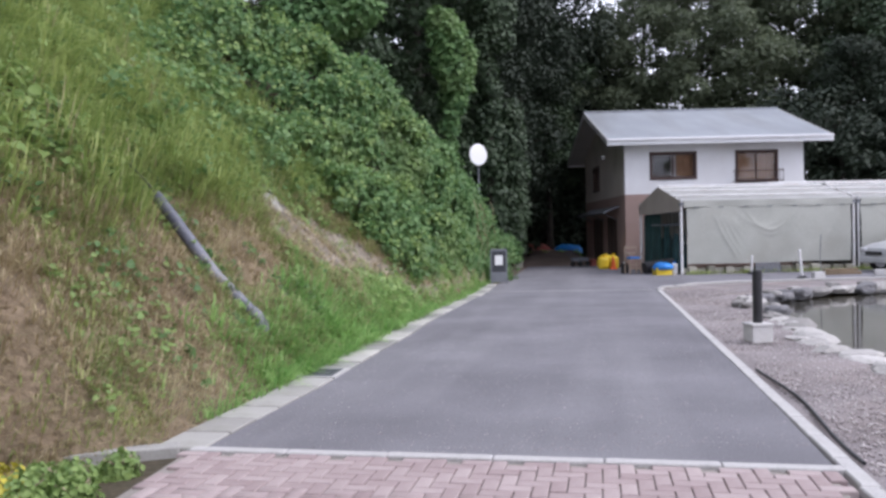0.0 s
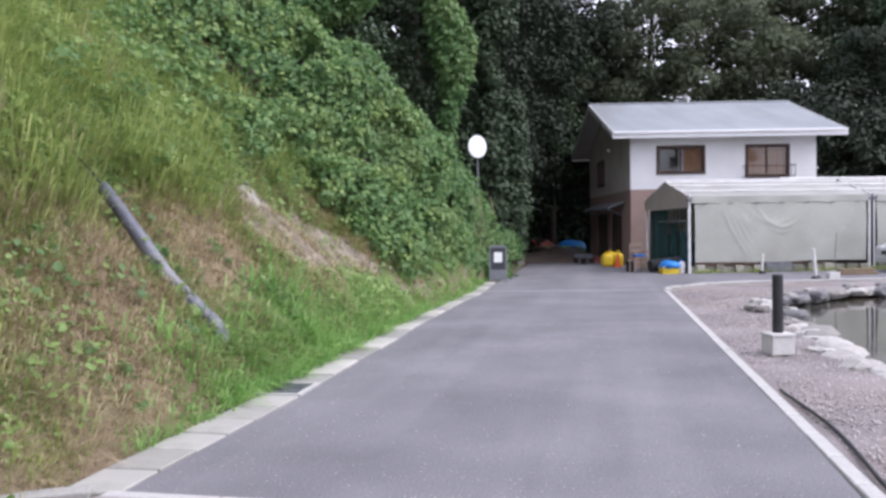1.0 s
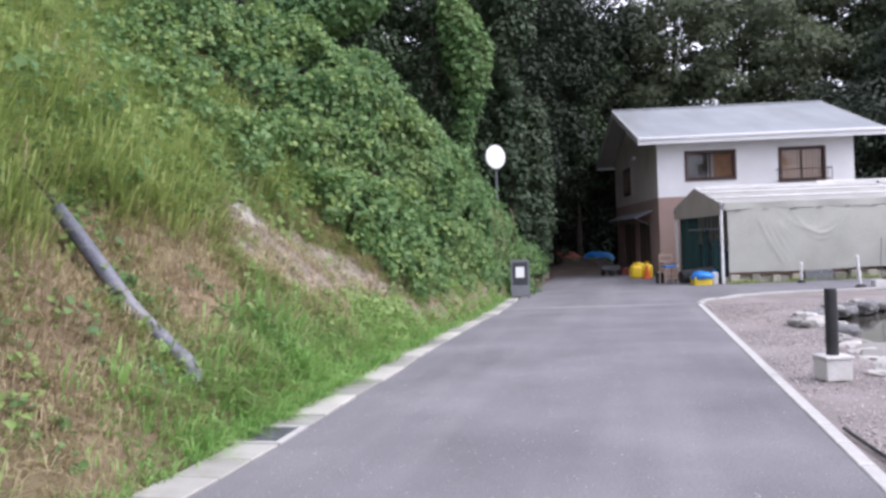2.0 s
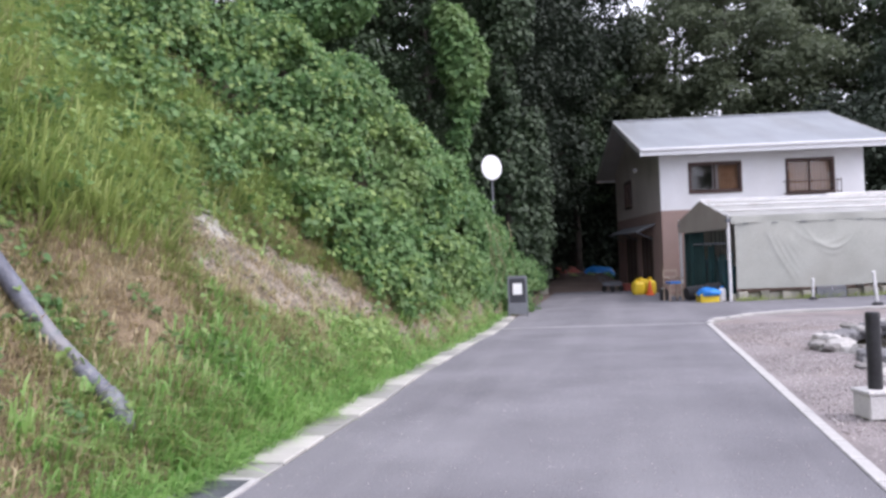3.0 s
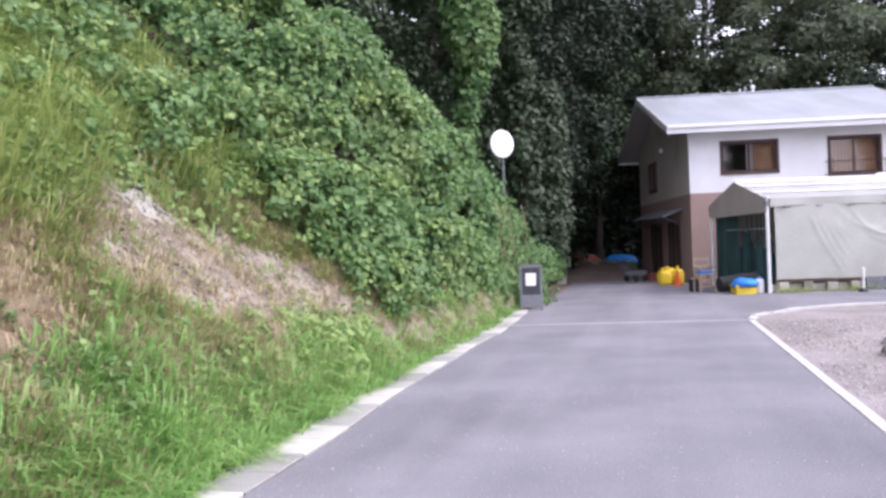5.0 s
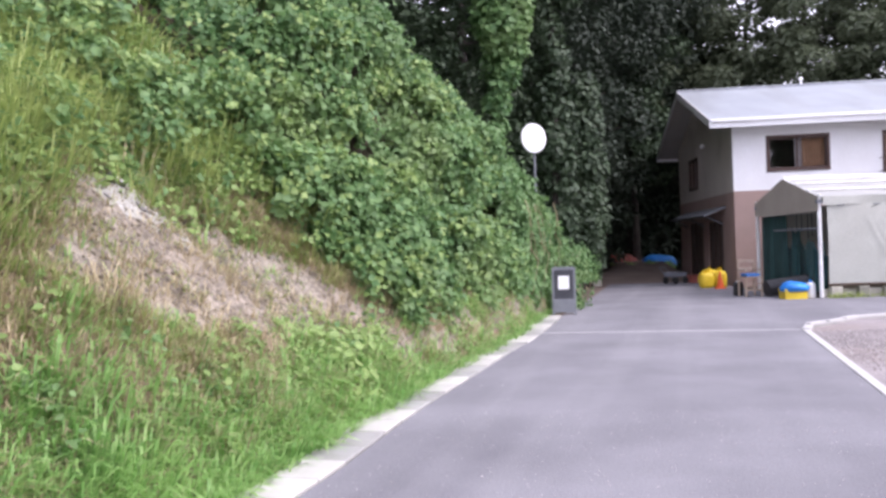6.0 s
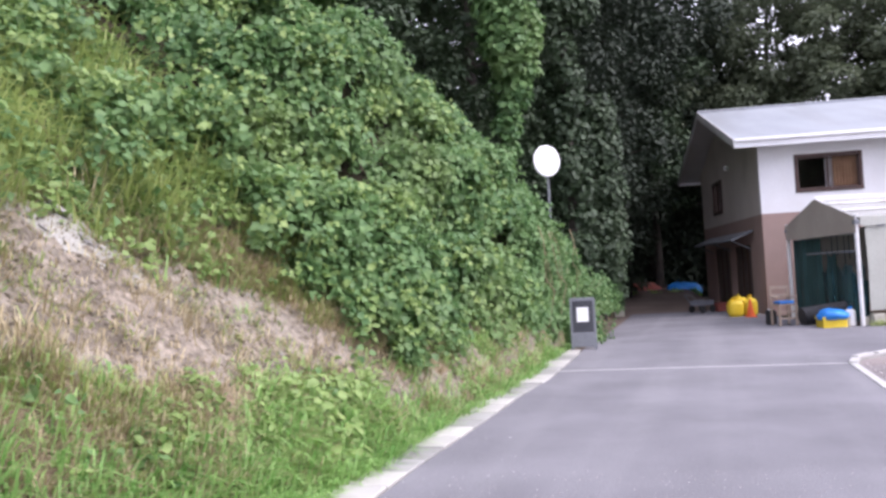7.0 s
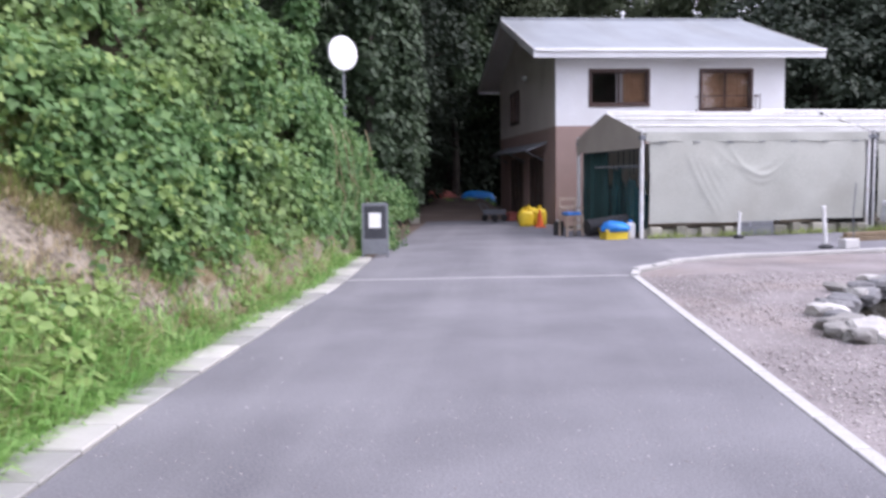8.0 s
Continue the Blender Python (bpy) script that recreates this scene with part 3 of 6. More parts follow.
# roof: two pitched slabs, deep eaves, white fascia
RX0, RX1, RY0, RYM, RY1, RZ0, RZM = 5.68, 14.78, 33.75, 39.2, 44.65, 5.25, 7.12
for y0, y1, z0, z1 in ((RY0, RYM, RZ0, RZM), (RYM, RY1, RZM, RZ0)):
    bm = bmesh.new()
    nu, nv = 30, 12                              # slightly uneven sheet
    vs = [[bm.verts.new((RX0 + (RX1 - RX0) * i / nu, y0 + (y1 - y0) * j / nv, z0 + (z1 - z0) * j / nv + 0.006 * math.sin(i * 1.9 + j * 0.7) * (0 < j < nv))) for j in range(nv + 1)] for i in range(nu + 1)]
    for i in range(nu):
        for j in range(nv):
            bm.faces.new((vs[i][j], vs[i + 1][j], vs[i + 1][j + 1], vs[i][j + 1]))
    bmesh.ops.recalc_face_normals(bm, faces=bm.faces)
    part("roof_sheet", bm, M["roof"], house, "pale grey sheet-metal roof")
    bm = bmesh.new()
    for x0, x1, lift, thick in ((RX0 + 0.03, RX1 - 0.03, -0.015, 0.13),):
        v = [bm.verts.new(c) for c in ((x0, y0, z0 + lift), (x1, y0, z0 + lift), (x1, y1, z1 + lift), (x0, y1, z1 + lift),
                                       (x0, y0, z0 + lift - thick), (x1, y0, z0 + lift - thick), (x1, y1, z1 + lift - thick), (x0, y1, z1 + lift - thick))]
        for f in ((0, 1, 2, 3), (7, 6, 5, 4), (0, 4, 5, 1), (1, 5, 6, 2), (2, 6, 7, 3), (3, 7, 4, 0)):
            bm.faces.new([v[i] for i in f])
    part("soffit", bm, M["soffit"], house)
    for x in (RX0 - 0.02, RX1 - 0.02):
        bm = bmesh.new()
        v = [bm.verts.new((x + dx, y, z + dz)) for y, z in ((y0, z0), (y1, z1)) for dx in (0, 0.04) for dz in (-0.24, 0.02)]
        for f in ((0, 1, 5, 4), (2, 6, 7, 3), (1, 3, 7, 5), (0, 4, 6, 2), (0, 2, 3, 1), (4, 5, 7, 6)):
            bm.faces.new([v[i] for i in f])
        bmesh.ops.recalc_face_normals(bm, faces=bm.faces)
        part("verge_board", bm, M["soffit"], house)
for y in (RY0 - 0.045, RY1 + 0.005):
    part("fascia", boxes((RX0 - 0.02, RX1 + 0.02, y, y + 0.04, 5.0, 5.265), bevel=0.006), M["fascia"], house, "white fascia board")
part("gutter", boxes((RX0, RX1, RY0 - 0.13, RY0 - 0.05, 5.17, 5.262), bevel=0.02), M["fascia"], house)
part("ridge_cap", tube(bmesh.new(), [(RX0, RYM, RZM + 0.01), (RX1, RYM, RZM + 0.01)], 0.07, 8), M["roof"], house)
part("roof_vent", lathe(bmesh.new(), [(0.05, 0), (0.05, 0.22), (0.09, 0.22), (0.09, 0.28), (0.02, 0.32)], 12, pose(10.2, RYM, RZM)), M["fascia"], house)


def sliding_window(w, y, dark_left, depth=0.16):
    x0, x1, z0, z1 = w
    win = part("window", boxes((x0 - 0.05, x1 + 0.05, y - 0.025, y + 0.05, z1 - 0.05, z1 + 0.04), (x0 - 0.05, x1 + 0.05, y - 0.04, y + 0.05, z0 - 0.05, z0 + 0.045),
                               (x0 - 0.05, x0 + 0.045, y - 0.025, y + 0.05, z0 + 0.045, z1 - 0.05), (x1 - 0.045, x1 + 0.05, y - 0.025, y + 0.05, z0 + 0.045, z1 - 0.05), bevel=0.006),
               M["sash"], house, "brown aluminium sliding window")
    xm = (x0 + x1) / 2
    for i, (a, b, dy) in enumerate(((x0 + 0.045, xm + 0.03, 0.035), (xm - 0.03, x1 - 0.045, 0.0))):
        yy = y + 0.055 + dy
        part("sash", boxes((a, b, yy, yy + 0.03, z1 - 0.09, z1 - 0.05), (a, b, yy, yy + 0.03, z0 + 0.045, z0 + 0.095),
                           (a, a + 0.045, yy, yy + 0.03, z0 + 0.095, z1 - 0.09), (b - 0.045, b, yy, yy + 0.03, z0 + 0.095, z1 - 0.09)), M["sash"], win)
        pane = part("pane", boxes((a + 0.04, b - 0.04, yy + 0.012, yy + 0.018, z0 + 0.09, z1 - 0.085)), M["glass"], win, "window glass")
        pane.visible_shadow = False
    return win


def drape(x0, x1, y, z0, z1, n=40, material="curtain"):
    xs = np.linspace(x0, x1, n)
    yy = y + 0.035 * np.sin(np.arange(n) * 1.35) + 0.015 * np.sin(np.arange(n) * 0.53)
    v = np.concatenate([np.stack([xs, yy, np.full(n, z)], 1) for z in (z0, z1)])
    i = np.arange(n - 1)
    return array_mesh("curtain", v, np.stack([i, i + 1, i + 1 + n, i + n], 1), M[material], smooth=True)


w1 = sliding_window(WIN1, HY0, True)
part("curtain", drape(8.68, 9.42, HY0 + 0.2, 3.62, 4.75), M["curtain"], w1, "orange-brown curtain")
part("curtain", drape(8.47, 8.7, HY0 + 0.26, 3.62, 4.75, 14, "pale_curtain"), None, w1, "pale inner curtain")
w2 = sliding_window(WIN2, HY0, False)
part("curtain", drape(11.08, 12.8, HY0 + 0.22, 3.42, 4.75, 70), M["curtain"], w2, "brown curtain")
# guard rail under the taller window
rail = part("window_guard", boxes((10.95, 12.95, HY0 - 0.27, HY0 - 0.245, 3.88, 3.905), (10.95, 12.95, HY0 - 0.27, HY0 - 0.245, 3.46, 3.485),
                                  (10.95, 10.975, HY0 - 0.245, HY0, 3.88, 3.905), (12.925, 12.95, HY0 - 0.245, HY0, 3.88, 3.905),
                                  (10.95, 10.975, HY0 - 0.245, HY0, 3.46, 3.485), (12.925, 12.95, HY0 - 0.245, HY0, 3.46, 3.485)), M["sash"], house, "thin brown guard rail")
for x in (10.95, 11.1, 12.78, 12.925):
    part("baluster", boxes((x, x + 0.02, HY0 - 0.265, HY0 - 0.25, 3.42, 3.97)), M["sash"], rail)
# side: a small window, the canopy, doors in shade
sw = part("window", boxes((HX0 - 0.03, HX0 + 0.05, 39.95, 40.05, 3.45, 4.7), (HX0 - 0.03, HX0 + 0.05, 41.55, 41.65, 3.45, 4.7), (HX0 - 0.03, HX0 + 0.05, 40.05, 41.55, 3.45, 3.55),
                          (HX0 - 0.03, HX0 + 0.05, 40.05, 41.55, 4.6, 4.7), (HX0 - 0.02, HX0 + 0.04, 40.77, 40.83, 3.55, 4.6)), M["sash"], house, "brown side window")
sp = part("pane", boxes((HX0 + 0.05, HX0 + 0.056, 40.02, 41.58, 3.52, 4.63)), M["glass"], sw)
sp.visible_shadow = False
part("wall_lamp", lathe(bmesh.new(), [(0.05, 0), (0.09, 0.03), (0.09, 0.12), (0.04, 0.17)], 12, pose(HX0 - 0.02, 38.5, 4.95, 0, -90, 0)), M["fascia"], house)
bm = bmesh.new()
v = [bm.verts.new(c) for c in ((HX0, 35.6, 2.62), (HX0, 42.6, 2.62), (HX0 - 0.7, 42.6, 2.34), (HX0 - 0.7, 35.6, 2.34), (HX0, 35.6, 2.55), (HX0, 42.6, 2.55), (HX0 - 0.7, 42.6, 2.28), (HX0 - 0.7, 35.6, 2.28))]
for f in ((0, 1, 2, 3), (7, 6, 5, 4), (0, 3, 7, 4), (1, 5, 6, 2), (2, 6, 7, 3), (0, 4, 5, 1)):
    bm.faces.new([v[i] for i in f])
part("canopy", bm, M["grey_steel"], house, "grey sheet canopy over the side doors")
for y in (36.0, 39.0, 42.2):
    part("canopy_bracket", pipe((HX0, y, 2.0), (HX0 - 0.6, y, 2.3), 0.025), M["grey_steel"], house)
for y0, y1, z0, z1 in DOORS:
    d = part("door", boxes((HX0 + 0.07, HX0 + 0.11, y0, y1, z0, z1)), M["dark_door"], house, "dark brown sliding door")
    for k in range(4):
        yy = y0 + (y1 - y0) * k / 3
        part("stile", boxes((HX0 + 0.03, HX0 + 0.07, yy - 0.04 if k else yy, yy + 0.04 if k < 3 else yy, z0, z1)), M["sash"], d)

# ---------------------------------------------------------------- tarpaulin shelters
TENT = Matrix.Translation((7.11, 28.55, 0)) @ Matrix.Rotation(radians(6.8), 4, "Z")
DEEP, EAVE, PEAK = 3.86, 2.5, 3.08


def sheet(u0, u1, z0, z1, y, creases, seed):
    nu, nz = 110, 44
    u, z = np.meshgrid(np.linspace(u0, u1, nu), np.linspace(z0, z1, nz), indexing="ij")
    s, h = (u - u0) / (u1 - u0), (z - z0) / (z1 - z0)
    d = 0.03 * wobble(u, z, 1.6, seed) + 0.012 * wobble(u, z, 0.5, seed + 1) + 0.03 * np.sin(h * math.pi)
    for cu, half, low, deep, amp in creases:      # hanging swags: ridges along parabolas
        q = (s - cu) / half
        line = low + deep * q * q
        d += amp * np.exp(-((h - line) / 0.028) ** 2) * np.clip(1 - np.abs(q), 0, 1) ** 0.5
    for k in range(5):                            # slanting pulls near the first post
        line = 1.0 - (s - 0.13 - 0.02 * k) * (5.6 - 0.5 * k) + 0.02 * np.sin(h * 9 + k)
        d += (0.02 - 0.002 * k) * np.exp(-((h - line) / 0.045) ** 2) * (1 - step(0.72, 0.92, h)) * step(0.02, 0.25, h) * (1 - step(0.27, 0.36, s))
    zz = z + 0.012 * np.sin(s * 9 + seed) * (1 - h)
    v = np.stack([u, y - d, zz], -1).reshape(-1, 3)
    return array_mesh("sheet", v, grid_faces(nu, nz), M["tarp"], smooth=True)


def shelter(m, length, creases, seed, gable, start=0.17):
    t = thing("tarpaulin_shelter", m, "pipe-frame shelter hung with pale grey tarpaulin", "shelter", "shelters along the side road")
    for u in (0.0, length - 0.02):
        for v in (0.0, DEEP):
            p = part("post", tube(bmesh.new(), [(u, v, 0), (u, v, 1.2), (u, v, EAVE + 0.08)], 0.048, 12), M["pipe"], t, "white painted steel post")
            part("clamp", boxes((u - 0.065, u + 0.065, v - 0.065, v + 0.065, EAVE - 0.16, EAVE - 0.05), bevel=0.01), M["grey_steel"], p)
        part("rafter", tube(bmesh.new(), [(u, 0, EAVE), (u, DEEP / 2, PEAK), (u, DEEP, EAVE)], 0.03, 8), M["pipe"], t)
    for v, z in ((0, EAVE), (DEEP / 2, PEAK), (DEEP, EAVE), (-0.03, 2.36)):
        part("rail", pipe((0, v, z), (length - 0.02, v, z), 0.028), M["pipe"], t)
    # roof cover, a little slack between the rafters
    nu, nv = 40, 24
    u, v = np.meshgrid(np.linspace(-0.06, length, nu), np.linspace(-0.08, DEEP + 0.08, nv), indexing="ij")
    zz = PEAK + 0.035 - (PEAK - EAVE) * np.abs(v - DEEP / 2) / (DEEP / 2) - 0.02 * np.sin(u * 2.2 + 1) ** 2 * np.sin(v * 3) ** 2
    part("roof_sheet", array_mesh("roof_sheet", np.stack([u, v, zz], -1).reshape(-1, 3), grid_faces(nu, nv), M["tarp_roof"], True), None, t)
    for v in (0.5, 1.2, DEEP / 2):                # pipes laid over the cover
        part("hold_down", pipe((-0.04, v, EAVE + (PEAK - EAVE) * v / (DEEP / 2) + 0.06), (length, v, EAVE + (PEAK - EAVE) * v / (DEEP / 2) + 0.06), 0.024, 8), M["pipe"], t)
    # front valance and hanging sheet
    nu = 60
    u, k = np.meshgrid(np.linspace(0.06, length - 0.1, nu), np.linspace(0, 1, 6), indexing="ij")
    zz = EAVE + 0.02 - k * (0.22 + 0.012 * np.sin(u * 7))
    part("valance", array_mesh("valance", np.stack([u, -0.085 - 0.02 * np.sin(u * 3.1) * k, zz], -1).reshape(-1, 3), grid_faces(nu, 6), M["tarp"], True), None, t)
    part("front_sheet", sheet(start, length - 0.16, 0.34, 2.32, -0.06, creases, seed), None, t, "pale grey tarpaulin with sagging creases")
    for k in range(7):
        uu = 0.5 + k * (length - 1.0) / 6
        part("tie", boxes((uu - 0.09, uu + 0.09, -0.115, -0.10, 2.27, 2.295)), M["grey_steel"], t)
    if gable:
        bm = bmesh.new()
        for x in (-0.05, -0.03):
            bm.faces.new([bm.verts.new((x, a, b)) for a, b in ((-0.05, 2.15), (-0.05, EAVE + 0.02), (DEEP / 2, PEAK + 0.02), (DEEP + 0.05, EAVE + 0.02), (DEEP + 0.05, 2.15), (DEEP * 0.7, 2.13), (DEEP * 0.3, 2.14))])
        part("gable_sheet", bm, M["tarp_end"], t, "brownish-grey gable cover")
        part("tie_bar", pipe((0.02, 0, 1.72), (0.02, DEEP * 0.72, 1.72), 0.025), M["grey_steel"], t)
    return t


first_shelter = shelter(TENT, 6.29, [(0.5, 0.16, 0.57, 0.4, 0.034), (0.5, 0.12, 0.49, 0.25, 0.016), (0.46, 0.19, 0.64, 0.34, 0.013)], 1, True)
shelter(TENT @ Matrix.Translation((6.44, 0, 0)), 6.3, [(0.4, 0.3, 0.6, 0.3, 0.03)], 4, False, 0.06)
part("rear_sheet", sheet(0.25, 6.2, 0.3, 2.4, DEEP + 0.05, [(0.5, 0.3, 0.5, 0.3, 0.02)], 7), None, first_shelter, "pale rear sheet")
# added black sheet: paints the dark gap between the shelters
part("side_curtain", boxes((6.335, 6.385, -0.05, DEEP - 0.1, 0.15, 2.45)), M["black"], first_shelter, "black sheet standing in for shade between the shelters")
# tall pipe frame behind the shelters
fr = thing("pipe_frame", TENT @ Matrix.Translation((4.2, 1.95, 0)), "bare white pipe frame behind the shelters", "frame")
for z in (3.2, 3.02):
    part("rail", pipe((0, 0, z), (9.5, 0, z), 0.028), M["pipe"], fr)
for k in range(12):
    part("brace", pipe((k * 0.8, 0, 3.2 if k % 2 else 3.02), (k * 0.8 + 0.7, 0, 3.02 if k % 2 else 3.2), 0.014, 6), M["pipe"], fr)
for k in (0, 1):
    part("post", pipe((0.05 + 9.35 * k, 0, 0), (0.05 + 9.35 * k, 0, 3.2), 0.03), M["pipe"], fr)
# low wall of blocks under the sheets
wl = tagged(new("low_wall", mesh_of("low_wall", boxes((0.1, 12.7, 0.1, 0.24, -0.05, 0.2), bevel=0.01), M["block"])), "low mossy concrete footing under the tarpaulin", "wall", kind="structure")
wl.matrix_world = TENT
rng = random.Random(5)
blk = mesh_of("block", boxes((-0.14, 0.14, -0.09, 0.09, 0, 0.26), bevel=0.02), M["block"])
u = 0.35
while u < 12.5:
    b = new("block", blk)
    b.parent = wl
    b.matrix_basis = pose(u, -0.0 + rng.uniform(-0.02, 0.02), -0.01, 0, 0, rng.uniform(-6, 6)) @ Matrix.Diagonal((rng.uniform(0.75, 1.1), 1, rng.uniform(0.85, 1.08), 1))
    u += rng.uniform(0.42, 0.78)

# ---------------------------------------------------------------- trees
def tree_proto(name, seed, h, r, crown_base, spread, n_leaf, leaf, material, flat=1.0, clumps=34, lean=0.03, puff=1.0):
    """A tapered trunk with limbs and a crown of leaf clumps with gaps between them. Built at the origin."""
    rng = np.random.default_rng(seed)
    t = thing(name)
    bm = bmesh.new()
    pts, rad = [], []
    for k in range(9):
        f = k / 8
        pts.append((lean * h * f * math.sin(seed + f * 3), lean * h * f * math.cos(seed * 2 + f * 2), -0.2 + (h * 0.92 + 0.2) * f))
        rad.append(r * (1.25 if k == 0 else 1) * (1 - 0.86 * f) + 0.012)
    tube(bm, pts, rad, 9)
    centres = []
    for k in range(clumps):
        f = crown_base + (1 - crown_base) * (k + rng.uniform(0, 1)) / clumps
        q = (f - crown_base) / (1 - crown_base)
        reach = spread * (0.35 + 0.75 * math.sin(math.pi * min(1, q * 0.82 + 0.14))) * rng.uniform(0.55, 1.1) * flat
        a = k * 2.4 + rng.uniform(-0.5, 0.5)
        base = np.array(pts[0]) + (np.array(pts[-1]) - np.array(pts[0])) * min(f * 0.98, 0.97)
        tip = base + np.array((math.cos(a) * reach, math.sin(a) * reach, rng.uniform(-0.05, 0.3) * spread))
        mid = (base + tip) / 2 + np.array((0, 0, -0.06 * spread))
        tube(bm, [base, mid, tip], [r * 0.3 * (1.1 - f) + 0.02, r * 0.16 * (1.1 - f) + 0.014, 0.008], 5, cap=False)
        centres.append((tip, rng.uniform(0.28, 0.5) * spread * puff))
        if rng.uniform() < 0.6:
            centres.append((mid, rng.uniform(0.2, 0.34) * spread * puff))
    part("trunk", bm, M["bark"], t, smooth=True)
    w = np.array([c[1] ** 2 for c in centres]); w /= w.sum()
    idx = rng.choice(len(centres), n_leaf, p=w)
    c = np.array([c[0] for c in centres])[idx]
    cr = np.array([c[1] for c in centres])[idx]
    d = unit(rng.normal(size=(n_leaf, 3)))
    p = c + d * (cr * rng.uniform(0.35, 1.0, n_leaf) ** 0.6)[:, None] * np.array((1, 1, 0.62))
    nrm = unit(d * 0.7 + np.array((0, 0, 0.8)) + rng.normal(0, 0.35, (n_leaf, 3)))
    part("crown", leaves("crown", p, nrm, leaf * rng.uniform(0.6, 1.3, n_leaf), material, rng, TWIG_V, SPRIG_F, 0.3), None, t)
    return t


PROTO = [
    tree_proto("tree", 1, 13.0, 0.2, 0.28, 3.0, 13000, 0.27, M["crown"], puff=0.85),
    tree_proto("tree", 2, 15.0, 0.22, 0.42, 3.3, 12000, 0.27, M["crown"], puff=0.8),
    tree_proto("tree", 3, 12.0, 0.18, 0.35, 3.2, 18000, 0.22, M["crown_olive"], puff=0.7, clumps=44),
    tree_proto("tree", 4, 14.5, 0.2, 0.55, 2.8, 12000, 0.22, M["crown_olive"], puff=0.66),
    tree_proto("tree", 5, 9.0, 0.14, 0.06, 2.6, 10000, 0.29, M["crown"]),
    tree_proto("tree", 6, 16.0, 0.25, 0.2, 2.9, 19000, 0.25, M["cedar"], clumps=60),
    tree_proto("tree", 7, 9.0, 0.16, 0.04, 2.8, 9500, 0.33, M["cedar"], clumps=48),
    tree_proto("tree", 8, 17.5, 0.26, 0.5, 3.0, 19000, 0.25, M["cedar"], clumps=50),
    tree_proto("tree", 9, 14.5, 0.2, 0.45, 3.0, 5000, 0.7, M["crown_olive"], puff=0.9),
]
TREE_LABEL = ["dark evergreen tree with a deep crown", "tall dark tree with a high crown", "olive-green broadleaf tree of the wood", "slender tree with bare lower trunk", "low dense dark evergreen tree", "tall dark cedar with drooping branches, colour deepened for shade", "young dark cedar branched to the ground, colour deepened for shade", "tall dark cedar with a high crown, colour deepened for shade", "unseen broadleaf tree added to darken reflections"]
used = [False] * 9


def plant(k, x, y, z=0.0, s=1.0, turn=0.0):
    m = pose(x, y, z, 0, 0, turn)
    if not used[k]:
        used[k] = True
        ob = PROTO[k]
        ob.matrix_basis = m @ Matrix.Scale(s, 4)
    else:
        ob = copy_thing(PROTO[k], m)
        ob.scale = (s, s, s)
    return tagged(ob, TREE_LABEL[k], "tree", "trees of the wood")


def gz(x, y):
    return float(bank(np.array([x]), np.array([y]))[0]) if x < edge(y) else -0.05


# behind the house and to its side
for k, x, y, s, a in ((2, 8.3, 49, 1.1, 10), (3, 11.0, 51, 1.24, 50), (2, 13.6, 49.5, 1.4, 120), (2, 6.4, 50.5, 1.15, 333), (3, 16.6, 52, 1.3, 200), (2, 19.4, 50, 1.5, 260), (3, 22.4, 51, 1.4, 320),
                      (0, 23.5, 47, 1.25, 20), (2, 27.0, 49, 1.5, 75), (5, 20.0, 42.5, 0.75, 33), (6, 17.3, 43, 0.95, 99), (6, 22.5, 40, 1.0, 180), (6, 27, 41, 1.1, 240), (6, 17.8, 39.5, 0.8, 12), (5, 24, 43, 0.8, 88),
                      (6, 31, 36, 1.1, 20), (0, 26.5, 54, 1.3, 10),(4, 13.5, 47.2, 0.62, 144)):
    plant(k, x, y, -0.06, s, a)
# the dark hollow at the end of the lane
# the row near y = 60 is added only to keep back light out
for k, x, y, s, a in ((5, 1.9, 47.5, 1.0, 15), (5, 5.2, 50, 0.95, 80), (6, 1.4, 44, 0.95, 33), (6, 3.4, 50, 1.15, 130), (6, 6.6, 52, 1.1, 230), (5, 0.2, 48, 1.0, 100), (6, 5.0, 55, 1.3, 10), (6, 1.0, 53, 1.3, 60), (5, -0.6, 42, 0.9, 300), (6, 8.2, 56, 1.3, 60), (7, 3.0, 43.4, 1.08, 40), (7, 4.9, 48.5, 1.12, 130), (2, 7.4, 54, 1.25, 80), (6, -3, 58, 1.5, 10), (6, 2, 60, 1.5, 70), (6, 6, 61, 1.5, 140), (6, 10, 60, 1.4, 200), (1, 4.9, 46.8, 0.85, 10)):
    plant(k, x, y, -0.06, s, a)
# on and behind the embankment
for k, x, y, s, a in ((5, 0.0, 35.5, 0.85, 40), (1, -1.8, 31.5, 0.95, 110), (0, -2.2, 36, 1.1, 210), (5, 1.0, 39.0, 1.0, 280), (1, -4.2, 29, 0.9, 20), (3, -5.5, 33, 1.0, 140), (2, -6.5, 27.0, 0.85, 220),
                      (3, -9.0, 25.0, 0.85, 30), (2, -11.5, 28, 1.0, 90), (1, -12.0, 22.0, 0.85, 150), (0, -14.5, 25, 0.95, 200), (2, -15.5, 18.5, 0.9, 250), (0, -17, 13, 0.9, 310),
                      (4, -4.8, 25.8, 0.62, 10), (4, -7.8, 22.8, 0.6, 110), (4, -2.6, 28.6, 0.6, 200), (4, -10.5, 19.6, 0.62, 310), (4, -0.9, 31, 0.6, 40)):
    plant(k, x, y, gz(x, y) - 0.1, s, a)
